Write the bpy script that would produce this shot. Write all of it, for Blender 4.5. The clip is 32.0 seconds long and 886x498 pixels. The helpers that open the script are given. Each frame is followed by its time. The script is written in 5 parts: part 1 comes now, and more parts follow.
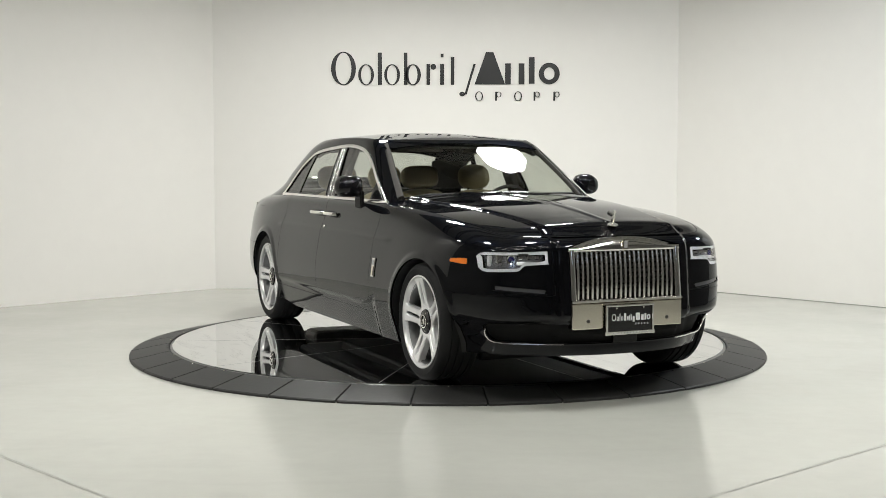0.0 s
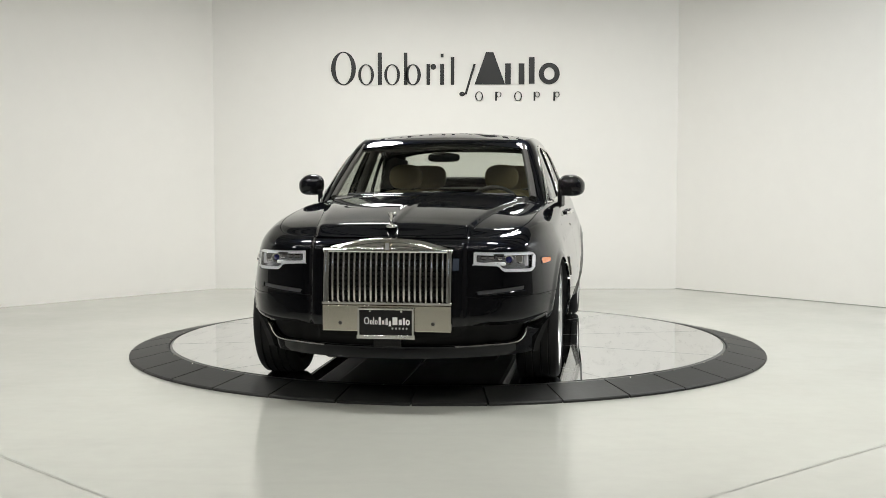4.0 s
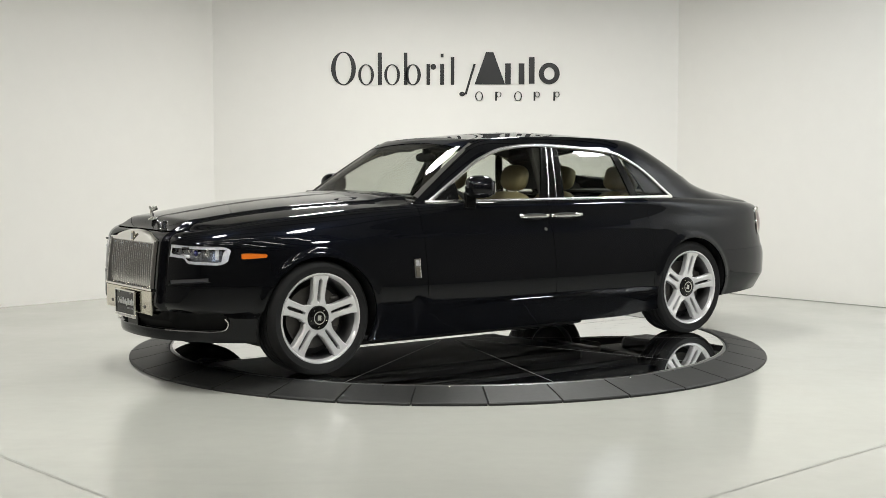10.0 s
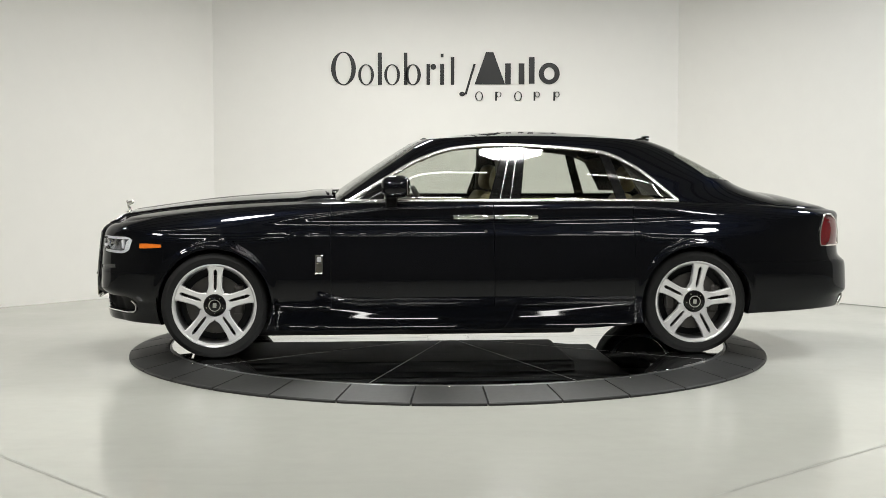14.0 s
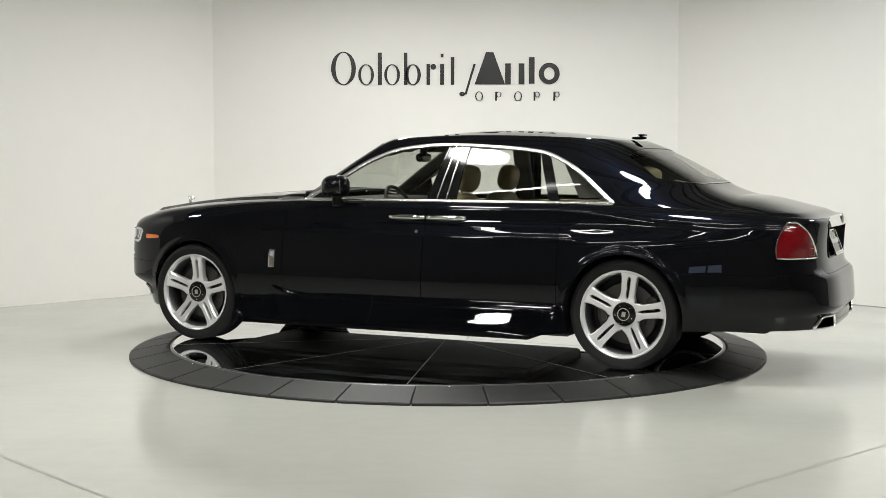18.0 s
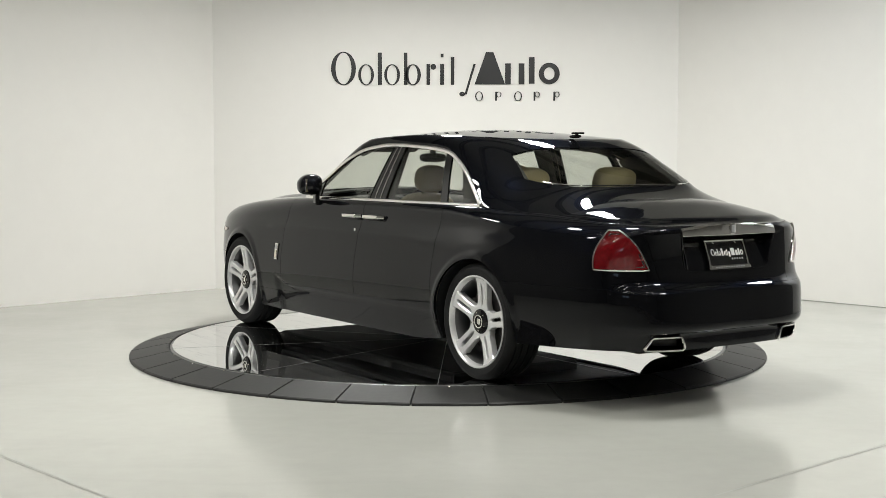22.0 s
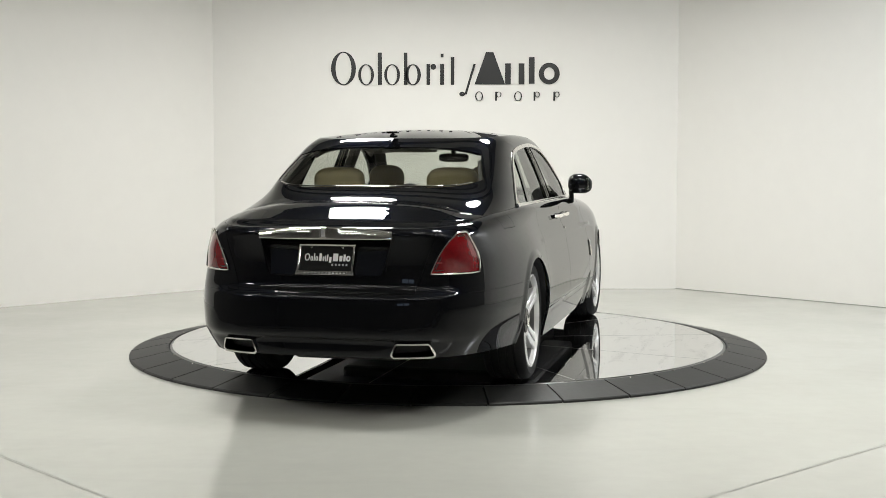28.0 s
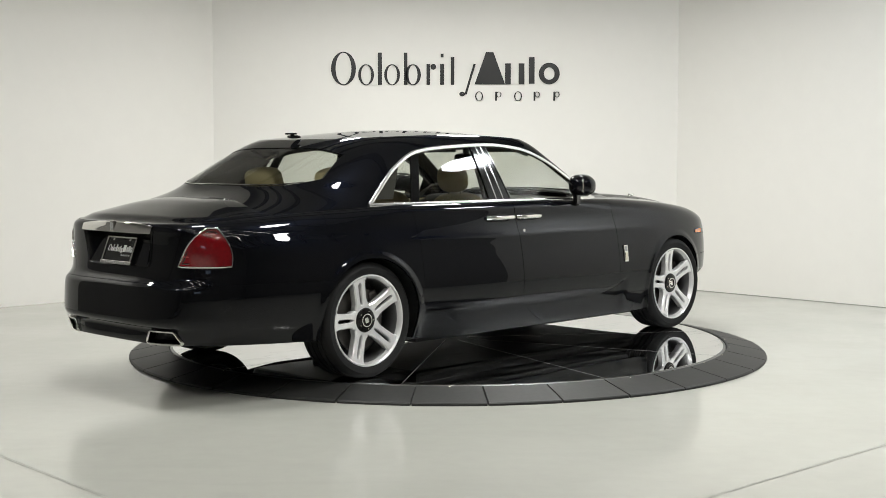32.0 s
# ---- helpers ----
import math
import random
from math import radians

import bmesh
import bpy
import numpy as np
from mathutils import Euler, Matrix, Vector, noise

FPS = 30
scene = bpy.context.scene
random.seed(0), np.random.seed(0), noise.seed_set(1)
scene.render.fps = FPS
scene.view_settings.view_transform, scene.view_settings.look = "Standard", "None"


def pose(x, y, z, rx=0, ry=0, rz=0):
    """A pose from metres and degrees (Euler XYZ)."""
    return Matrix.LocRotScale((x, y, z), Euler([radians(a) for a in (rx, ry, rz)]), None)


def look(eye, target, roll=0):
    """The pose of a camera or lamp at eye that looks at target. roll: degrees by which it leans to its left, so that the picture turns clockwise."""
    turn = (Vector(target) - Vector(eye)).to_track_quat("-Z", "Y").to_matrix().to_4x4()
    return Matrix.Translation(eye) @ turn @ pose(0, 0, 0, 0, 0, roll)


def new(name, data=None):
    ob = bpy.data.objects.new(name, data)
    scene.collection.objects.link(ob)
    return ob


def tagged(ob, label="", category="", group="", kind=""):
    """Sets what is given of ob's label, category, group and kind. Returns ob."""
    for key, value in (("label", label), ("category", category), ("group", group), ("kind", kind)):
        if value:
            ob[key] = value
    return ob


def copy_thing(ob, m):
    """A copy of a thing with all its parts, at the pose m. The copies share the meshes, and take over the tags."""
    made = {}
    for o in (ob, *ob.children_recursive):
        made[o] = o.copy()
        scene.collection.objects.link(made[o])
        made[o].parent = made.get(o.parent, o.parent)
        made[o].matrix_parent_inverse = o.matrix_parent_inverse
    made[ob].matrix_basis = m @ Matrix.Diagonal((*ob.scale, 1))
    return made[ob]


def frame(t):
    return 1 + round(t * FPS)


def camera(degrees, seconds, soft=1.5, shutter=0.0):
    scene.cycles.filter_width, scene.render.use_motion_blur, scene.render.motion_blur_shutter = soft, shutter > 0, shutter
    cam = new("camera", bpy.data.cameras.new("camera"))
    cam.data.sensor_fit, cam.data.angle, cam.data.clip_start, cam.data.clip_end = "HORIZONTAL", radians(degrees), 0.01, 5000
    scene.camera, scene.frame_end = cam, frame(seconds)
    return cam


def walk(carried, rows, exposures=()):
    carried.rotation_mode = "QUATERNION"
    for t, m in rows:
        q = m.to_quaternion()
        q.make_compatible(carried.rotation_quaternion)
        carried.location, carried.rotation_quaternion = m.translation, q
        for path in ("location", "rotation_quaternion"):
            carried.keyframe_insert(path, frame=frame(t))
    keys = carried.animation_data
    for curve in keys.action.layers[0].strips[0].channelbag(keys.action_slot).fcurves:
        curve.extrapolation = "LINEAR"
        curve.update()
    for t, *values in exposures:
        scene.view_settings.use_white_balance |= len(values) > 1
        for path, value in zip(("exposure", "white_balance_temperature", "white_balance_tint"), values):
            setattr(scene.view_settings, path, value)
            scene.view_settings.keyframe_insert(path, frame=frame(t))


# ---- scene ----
# ---- camera: it stands still on a tripod ----
cam = camera(38.67, 32.0, soft=0.75)
EYE = Vector((0.0, -9.480, 1.4006))
AIM = EYE + Vector((-0.0037, 1.0, -0.0698))
walk(cam, [(0.0, look(EYE, AIM)), (32.0, look(EYE, AIM))], exposures=[(0.0, 0.0), (32.0, 0.0)])

# the turntable's heading in degrees, time by time
TURN = [(0.0, -65.87), (1.7, -78.52), (3.5, -93.6), (5.5, -109.8), (10.0, -143.67), (14.5, -179.16), (16.5, -193.64),
        (21.0, -228.1), (25.5, -262.72), (27.5, -279.41), (30.0, -298.72), (32.0, -313.83)]

# ---- world and light ----
world = bpy.data.worlds.new("world")
scene.world = world
world.use_nodes = True
world.node_tree.nodes["Background"].inputs[0].default_value = (0.9, 0.95, 1.0, 1)
world.node_tree.nodes["Background"].inputs[1].default_value = 0.02


# ---- materials ----
def material(name, color, rough=0.5, metal=0.0, coat=0.0, grain=0.0, scale=40.0, bump=0.0, spec=0.5, emit=None,
             power=0.0, glass=0.0, ior=1.45, rvar=0.0, coat_rough=0.03):
    m = bpy.data.materials.new(name)
    m.use_nodes = True
    nt = m.node_tree
    b = nt.nodes["Principled BSDF"]
    b.inputs["Base Color"].default_value = (*color, 1)
    b.inputs["Roughness"].default_value = rough
    b.inputs["Metallic"].default_value = metal
    b.inputs["Coat Weight"].default_value = coat
    b.inputs["Coat Roughness"].default_value = coat_rough
    b.inputs["Specular IOR Level"].default_value = spec
    b.inputs["Transmission Weight"].default_value = glass
    b.inputs["IOR"].default_value = ior
    if emit:
        b.inputs["Emission Color"].default_value = (*emit, 1)
        b.inputs["Emission Strength"].default_value = power
    if grain or bump or rvar:
        tc = nt.nodes.new("ShaderNodeTexCoord")
        fine = nt.nodes.new("ShaderNodeTexNoise")
        fine.inputs["Scale"].default_value = scale
        fine.inputs["Detail"].default_value = 6
        wide = nt.nodes.new("ShaderNodeTexNoise")
        wide.inputs["Scale"].default_value = scale * 0.06
        wide.inputs["Detail"].default_value = 4
        for n in (fine, wide):
            nt.links.new(tc.outputs["Object"], n.inputs["Vector"])
        add = nt.nodes.new("ShaderNodeMath")
        add.operation = "ADD"
        nt.links.new(fine.outputs["Fac"], add.inputs[0])
        nt.links.new(wide.outputs["Fac"], add.inputs[1])
        if grain:
            ramp = nt.nodes.new("ShaderNodeMapRange")
            ramp.inputs[1].default_value, ramp.inputs[2].default_value = 0.6, 1.4
            ramp.inputs[3].default_value, ramp.inputs[4].default_value = 1 - grain, 1 + grain
            nt.links.new(add.outputs[0], ramp.inputs[0])
            mul = nt.nodes.new("ShaderNodeVectorMath")
            mul.operation = "SCALE"
            mul.inputs[0].default_value = color
            nt.links.new(ramp.outputs[0], mul.inputs["Scale"])
            nt.links.new(mul.outputs[0], b.inputs["Base Color"])
        if rvar:
            rr = nt.nodes.new("ShaderNodeMapRange")
            rr.inputs[1].default_value, rr.inputs[2].default_value = 0.35, 0.65
            rr.inputs[3].default_value, rr.inputs[4].default_value = max(rough - rvar, 0.0), rough + rvar
            nt.links.new(wide.outputs["Fac"], rr.inputs[0])
            nt.links.new(rr.outputs[0], b.inputs["Roughness"])
        if bump:
            bp = nt.nodes.new("ShaderNodeBump")
            bp.inputs["Strength"].default_value = bump
            bp.inputs["Distance"].default_value = 0.01
            nt.links.new(add.outputs[0], bp.inputs["Height"])
            nt.links.new(bp.outputs[0], b.inputs["Normal"])
    return m


def scuffed(m, scale, amount):
    """Lays faint dry streaks and smudges over a mirror-like floor material."""
    nt = m.node_tree
    b = nt.nodes["Principled BSDF"]
    tc = nt.nodes.new("ShaderNodeTexCoord")
    mp = nt.nodes.new("ShaderNodeMapping")
    mp.inputs["Scale"].default_value = (1.0, 5.0, 1.0)
    mp.inputs["Rotation"].default_value = (0, 0, 0.7)
    ns = nt.nodes.new("ShaderNodeTexNoise")
    ns.inputs["Scale"].default_value = scale
    ns.inputs["Detail"].default_value = 8
    ns.inputs["Roughness"].default_value = 0.65
    ns.inputs["Distortion"].default_value = 0.8
    mr = nt.nodes.new("ShaderNodeMapRange")
    mr.inputs[1].default_value, mr.inputs[2].default_value = 0.52, 0.80
    mr.inputs[4].default_value = amount
    df = nt.nodes.new("ShaderNodeBsdfDiffuse")
    df.inputs[0].default_value = (0.16, 0.16, 0.155, 1)
    mix = nt.nodes.new("ShaderNodeMixShader")
    nt.links.new(tc.outputs["Object"], mp.inputs[0])
    nt.links.new(mp.outputs[0], ns.inputs["Vector"])
    nt.links.new(ns.outputs["Fac"], mr.inputs[0])
    nt.links.new(mr.outputs[0], mix.inputs[0])
    nt.links.new(b.outputs[0], mix.inputs[1])
    nt.links.new(df.outputs[0], mix.inputs[2])
    nt.links.new(mix.outputs[0], nt.nodes["Material Output"].inputs["Surface"])
    return m


def paint_material():
    """Blue-black paint: dark base with a faint blue flake under a clear mirror-like coat."""
    m = material("dark_paint", (0.0028, 0.0029, 0.0033), 0.5, coat=1.0, coat_rough=0.0, spec=0.0)
    b = m.node_tree.nodes["Principled BSDF"]
    b.inputs["Coat IOR"].default_value = 1.355
    nt = m.node_tree
    flake = nt.nodes.new("ShaderNodeBsdfGlossy")
    flake.inputs["Color"].default_value = (0.0007, 0.0010, 0.0022, 1)
    flake.inputs["Roughness"].default_value = 0.34
    add = nt.nodes.new("ShaderNodeAddShader")
    nt.links.new(b.outputs[0], add.inputs[0])
    nt.links.new(flake.outputs[0], add.inputs[1])
    nt.links.new(add.outputs[0], nt.nodes["Material Output"].inputs["Surface"])
    return m


WALL = material("painted_plaster", (0.805, 0.79, 0.75), 0.65, grain=0.015, scale=6, bump=0.02)
FLOOR = material("epoxy_floor", (0.445, 0.445, 0.405), 0.16, grain=0.035, scale=9, rvar=0.05, bump=0.006)
JOINT = material("joint_filler", (0.27, 0.27, 0.24), 0.5)
UNDER = material("dark_steel_plate", (0.05, 0.05, 0.05), 0.6)
CEILING = material("grey_deck", (0.42, 0.41, 0.38), 0.7, grain=0.1)
BEAM = material("steel_beam", (0.07, 0.07, 0.065), 0.5, grain=0.1)
DIFFUSER = material("lamp_diffuser", (0.9, 0.9, 0.9), 0.5, emit=(0.97, 0.97, 0.94), power=83.0)
FILL_DIFFUSER = material("cool_fill_diffuser", (0.9, 0.9, 0.9), 0.5, emit=(0.92, 0.97, 1.02), power=95.0)
TUBE = material("lamp_tube", (0.9, 0.9, 0.9), 0.5, emit=(1.0, 0.98, 0.93), power=48.0)
HOUSING = material("lamp_housing", (0.05, 0.05, 0.05), 0.5)
DARKWALL = material("dark_wall", (0.19, 0.185, 0.175), 0.8, grain=0.05)
RUBBER = material("ribbed_rubber", (0.022, 0.022, 0.021), 0.5, grain=0.25, scale=30, bump=0.05, spec=0.4)
DISC = material("mirror_black_deck", (0.70, 0.71, 0.72), 0.015, metal=1.0, grain=0.02, scale=20)
scuffed(DISC, 2.2, 0.20)
scuffed(FLOOR, 0.8, 0.10)
DISC_EDGE = material("brushed_edge", (0.25, 0.25, 0.25), 0.35, metal=1.0)
DAYLIGHT = material("daylit_panes", (0.8, 0.85, 0.9), 0.4, emit=(0.55, 0.72, 1.0), power=1.5)
SIGN = material("sign_black", (0.012, 0.012, 0.012), 0.4)
PAINT = paint_material()
CHROME = material("chrome", (0.82, 0.81, 0.78), 0.06, metal=1.0)
SATIN = material("satin_chrome", (0.86, 0.85, 0.82), 0.22, metal=1.0)
VANE = material("polished_vane", (0.95, 0.94, 0.91), 0.07, metal=1.0)
STEEL = material("brushed_steel", (0.74, 0.70, 0.60), 0.11, metal=1.0, grain=0.02, scale=60)
BLACKTRIM = material("black_trim", (0.006, 0.006, 0.006), 0.08, spec=0.4)
MATTE = material("black_plastic", (0.010, 0.010, 0.010), 0.6)
MESHBLACK = material("black_grid", (0.008, 0.008, 0.008), 0.7, spec=0.15)
TYRE = material("tyre_rubber", (0.010, 0.010, 0.010), 0.72, grain=0.15, scale=60, bump=0.05, spec=0.3)
ALLOY = material("silver_alloy", (0.82, 0.82, 0.815), 0.25, metal=0.5, coat=0.4, coat_rough=0.08)
# the shade behind the spokes is put into this darker alloy colour
ALLOY_DARK = material("shadowed_alloy", (0.13, 0.13, 0.13), 0.45, metal=0.9)
IRON = material("brake_iron", (0.09, 0.085, 0.08), 0.45, metal=0.8, grain=0.1)
LEATHER = material("beige_leather", (0.36, 0.30, 0.165), 0.5, grain=0.05, scale=120, bump=0.06)
DARKLEATHER = material("dark_leather", (0.035, 0.032, 0.030), 0.5, grain=0.1, scale=120, bump=0.05)
LINER = material("headliner", (0.045, 0.042, 0.038), 0.8, grain=0.05)
AMBER = material("amber_lens", (0.85, 0.20, 0.02), 0.12, coat=1.0)
RED = material("red_lens", (0.13, 0.002, 0.004), 0.10, coat=1.0, coat_rough=0.0, grain=0.25, scale=45)
REDDARK = material("dark_red_lens", (0.07, 0.002, 0.003), 0.12, coat=1.0)
LAMPGREY = material("lamp_bowl", (0.50, 0.51, 0.53), 0.22, metal=0.8)
LAMPRING = material("lamp_ring", (0.82, 0.83, 0.85), 0.25, coat=0.5)
LENSBLUE = material("projector_lens", (0.02, 0.02, 0.12), 0.03, coat=1.0)
LENSGREY = material("light_strip", (0.09, 0.09, 0.095), 0.25)
PLATE = material("plate_black", (0.012, 0.012, 0.012), 0.07)
PLATEMARK = material("plate_marks", (0.75, 0.75, 0.74), 0.4)
GREYMARK = material("grey_marks", (0.35, 0.35, 0.35), 0.4)


PINKBAR = material("pale_lens_bar", (0.42, 0.07, 0.07), 0.15, coat=1.0)


def glass_material(name, tint, base, power=5.0):
    """Thin pane: tinted see-through, with a mirror share that grows towards grazing angles on both faces."""
    m = bpy.data.materials.new(name)
    m.use_nodes = True
    nt = m.node_tree
    nt.nodes.remove(nt.nodes["Principled BSDF"])
    out = nt.nodes["Material Output"]
    tr = nt.nodes.new("ShaderNodeBsdfTransparent")
    tr.inputs[0].default_value = (*tint, 1)
    gl = nt.nodes.new("ShaderNodeBsdfGlossy")
    gl.inputs["Roughness"].default_value = 0.0
    lw = nt.nodes.new("ShaderNodeLayerWeight")
    lw.inputs[0].default_value = 0.5
    pw = nt.nodes.new("ShaderNodeMath")
    pw.operation = "POWER"
    pw.inputs[1].default_value = power
    nt.links.new(lw.outputs["Facing"], pw.inputs[0])
    mr = nt.nodes.new("ShaderNodeMapRange")
    mr.inputs[3].default_value = base
    nt.links.new(pw.outputs[0], mr.inputs[0])
    mix = nt.nodes.new("ShaderNodeMixShader")
    nt.links.new(mr.outputs[0], mix.inputs[0])
    nt.links.new(tr.outputs[0], mix.inputs[1])
    nt.links.new(gl.outputs[0], mix.inputs[2])
    nt.links.new(mix.outputs[0], out.inputs["Surface"])
    return m


GLASS = glass_material("tinted_glass", (0.78, 0.80, 0.76), 0.06)
CLEAR = glass_material("clear_lens", (0.96, 0.96, 0.98), 0.05)


# ---- building helpers ----
def mesh_object(name, verts, faces, mat, parent=None, label="", smooth=False, normals=None, mats=None, face_mats=None):
    me = bpy.data.meshes.new(name)
    me.from_pydata([tuple(v) for v in verts], [], [tuple(f) for f in faces])
    me.validate()
    for mm in (mats or [mat]):
        me.materials.append(mm)
    if face_mats is not None:
        me.polygons.foreach_set("material_index", list(face_mats))
    me.polygons.foreach_set("use_smooth", [bool(smooth)] * len(me.polygons))
    if smooth == "angle":
        me.set_sharp_from_angle(angle=radians(38))
    if normals is not None:
        me.normals_split_custom_set_from_vertices([tuple(n) for n in normals])
    ob = new(name, me)
    if parent:
        ob.parent = parent
    if label:
        tagged(ob, label=label)
    return ob


def part(name, bm, mat, parent, label="", smooth=False):
    me = bpy.data.meshes.new(name)
    bm.to_mesh(me)
    bm.free()
    me.materials.append(mat)
    me.polygons.foreach_set("use_smooth", [bool(smooth)] * len(me.polygons))
    if smooth == "angle":
        me.set_sharp_from_angle(angle=radians(38))
    ob = new(name, me)
    if parent:
        ob.parent = parent
    if label:
        tagged(ob, label=label)
    return ob


def box_bm(size, at=(0, 0, 0), bevel=0.0, turn=None, bm=None, segments=2):
    keep = bm
    b = bmesh.new()
    bmesh.ops.create_cube(b, size=1.0)
    bmesh.ops.scale(b, vec=size, verts=b.verts)
    if bevel:
        bmesh.ops.bevel(b, geom=b.edges[:], offset=bevel, segments=segments, affect="EDGES", profile=0.5)
    m = Matrix.Translation(at) @ (turn.to_4x4() if turn else Matrix.Identity(4))
    bmesh.ops.transform(b, matrix=m, verts=b.verts)
    if keep is None:
        return b
    tmp = bpy.data.meshes.new("tmp")
    b.to_mesh(tmp)
    b.free()
    keep.from_mesh(tmp)
    bpy.data.meshes.remove(tmp)
    return keep


def lathe(profile, n=64, axis="y", closed=False):
    """Verts and faces of a profile of (radius, offset along the axis) turned about that axis."""
    verts, faces = [], []
    k = len(profile)
    for i in range(n):
        a = 2 * math.pi * i / n
        c, s = math.cos(a), math.sin(a)
        for r, h in profile:
            verts.append((r * c, h, r * s) if axis == "y" else (r * c, r * s, h))
    for i in range(n):
        j = (i + 1) % n
        for q in range(k if closed else k - 1):
            w = (q + 1) % k
            f = (i * k + q, i * k + w, j * k + w, j * k + q)
            faces.append(f if axis == "y" else f[::-1])
    return verts, faces


def sweep(points, normals, half_w, half_h, closed=False):
    """A bar along points: half_w across in the surface, half_h along the normals; rounded section."""
    p = np.array(points, float)
    nrm = np.array(normals, float)
    n = len(p)
    if closed:
        tan = np.roll(p, -1, 0) - np.roll(p, 1, 0)
    else:
        tan = np.gradient(p, axis=0)
    tan /= np.linalg.norm(tan, axis=1)[:, None]
    side = np.cross(tan, nrm)
    side /= np.linalg.norm(side, axis=1)[:, None]
    up = np.cross(side, tan)
    ring = [(math.cos(a), math.sin(a)) for a in np.linspace(0, 2 * math.pi, 9)[:-1] + math.pi / 8]
    ring = [(math.copysign(abs(c) ** 0.6, c), math.copysign(abs(s) ** 0.6, s)) for c, s in ring]
    verts, faces = [], []
    for i in range(n):
        for c, s in ring:
            verts.append(p[i] + side[i] * c * half_w + up[i] * s * half_h)
    m = len(ring)
    for i in range(n if closed else n - 1):
        j = (i + 1) % n
        for q in range(m):
            w = (q + 1) % m
            faces.append((i * m + q, j * m + q, j * m + w, i * m + w))
    if not closed:
        faces.append(tuple(range(m)))
        faces.append(tuple(range((n - 1) * m, n * m))[::-1])
    return verts, faces


def curve_of(keys):
    """A smooth function through (place, value) keys (monotone cubic)."""
    xs = np.array([k[0] for k in keys], float)
    ys = np.array([k[1] for k in keys], float)
    order = np.argsort(xs)
    xs, ys = xs[order], ys[order]
    h = np.diff(xs)
    d = np.diff(ys) / h
    m = np.zeros(len(xs))
    m[0], m[-1] = d[0], d[-1]
    for i in range(1, len(xs) - 1):
        if d[i - 1] * d[i] > 0:
            w1, w2 = 2 * h[i] + h[i - 1], h[i] + 2 * h[i - 1]
            m[i] = (w1 + w2) / (w1 / d[i - 1] + w2 / d[i])

    def f(x):
        x = np.clip(np.asarray(x, float), xs[0], xs[-1])
        i = np.clip(np.searchsorted(xs, x) - 1, 0, len(xs) - 2)
        t = (x - xs[i]) / h[i]
        t2, t3 = t * t, t * t * t
        return ((2 * t3 - 3 * t2 + 1) * ys[i] + (t3 - 2 * t2 + t) * h[i] * m[i] + (3 * t2 - 2 * t3) * ys[i + 1]
                + (t3 - t2) * h[i] * m[i + 1])
    return f


def ease(t):
    t = np.clip(t, 0, 1)
    return t * t * (3 - 2 * t)


# ---- the studio ----
def wall_run(name, a, b, height, mat, thick=0.15):
    a, b = Vector((*a, 0)), Vector((*b, 0))
    d = (b - a).normalized()
    out = Vector((-d.y, d.x, 0)) * thick
    v = [a, b, b + out, a + out]
    v = v + [p + Vector((0, 0, height)) for p in v]
    f = [(0, 1, 5, 4), (1, 2, 6, 5), (2, 3, 7, 6), (3, 0, 4, 7), (4, 5, 6, 7), (3, 2, 1, 0)]
    return tagged(mesh_object(name, v, f, mat), kind="structure")


WALL_H, CEIL_H = 4.6, 5.6
BACK_L, BACK_R, BACK_Y = -2.553, 2.504, 4.34
SIDE_L, SIDE_R = (-6.89, -0.202), (6.90, -0.418)
tagged(wall_run("wall_back", (BACK_L, BACK_Y), (BACK_R, BACK_Y), WALL_H, WALL), label="plain white painted back wall of the studio", category="wall")
tagged(wall_run("wall_left", SIDE_L, (BACK_L, BACK_Y), WALL_H, WALL), label="plain white painted slanted studio wall", category="wall")
tagged(wall_run("wall_right", (BACK_R, BACK_Y), SIDE_R, WALL_H, WALL), label="plain white painted slanted studio wall", category="wall")
tagged(wall_run("wall_far_left", (-8.4, -13.0), SIDE_L, CEIL_H, DARKWALL), label="plain grey wall of the hall", category="wall")
tagged(wall_run("wall_far_right", SIDE_R, (8.4, -13.0), CEIL_H, DARKWALL), label="plain grey wall of the hall", category="wall")
tagged(wall_run("wall_behind", (8.4, -13.0), (-8.4, -13.0), CEIL_H, DARKWALL), label="plain grey wall of the hall", category="wall")
ceiling = mesh_object("ceiling", *(lambda b: b)(([(-9, -13.3, CEIL_H), (9, -13.3, CEIL_H), (9, 6, CEIL_H), (-9, 6, CEIL_H),
                      (-9, -13.3, CEIL_H + 0.2), (9, -13.3, CEIL_H + 0.2), (9, 6, CEIL_H + 0.2), (-9, 6, CEIL_H + 0.2)],
                      [(3, 2, 1, 0), (4, 5, 6, 7), (0, 1, 5, 4), (1, 2, 6, 5), (2, 3, 7, 6), (3, 0, 4, 7)])), CEILING)
tagged(ceiling, "plain grey hall ceiling", "ceiling", kind="structure")


def floor_bm():
    b = bmesh.new()
    bmesh.ops.create_grid(b, x_segments=16, y_segments=20, size=0.5)
    bmesh.ops.scale(b, vec=(17.6, 18.0, 1), verts=b.verts)
    bmesh.ops.translate(b, vec=(0, -4.3, 0), verts=b.verts)
    return b


floor = part("floor", floor_bm(), FLOOR, None)
tagged(floor, "glossy pale grey epoxy-coated studio floor", "floor", kind="structure")
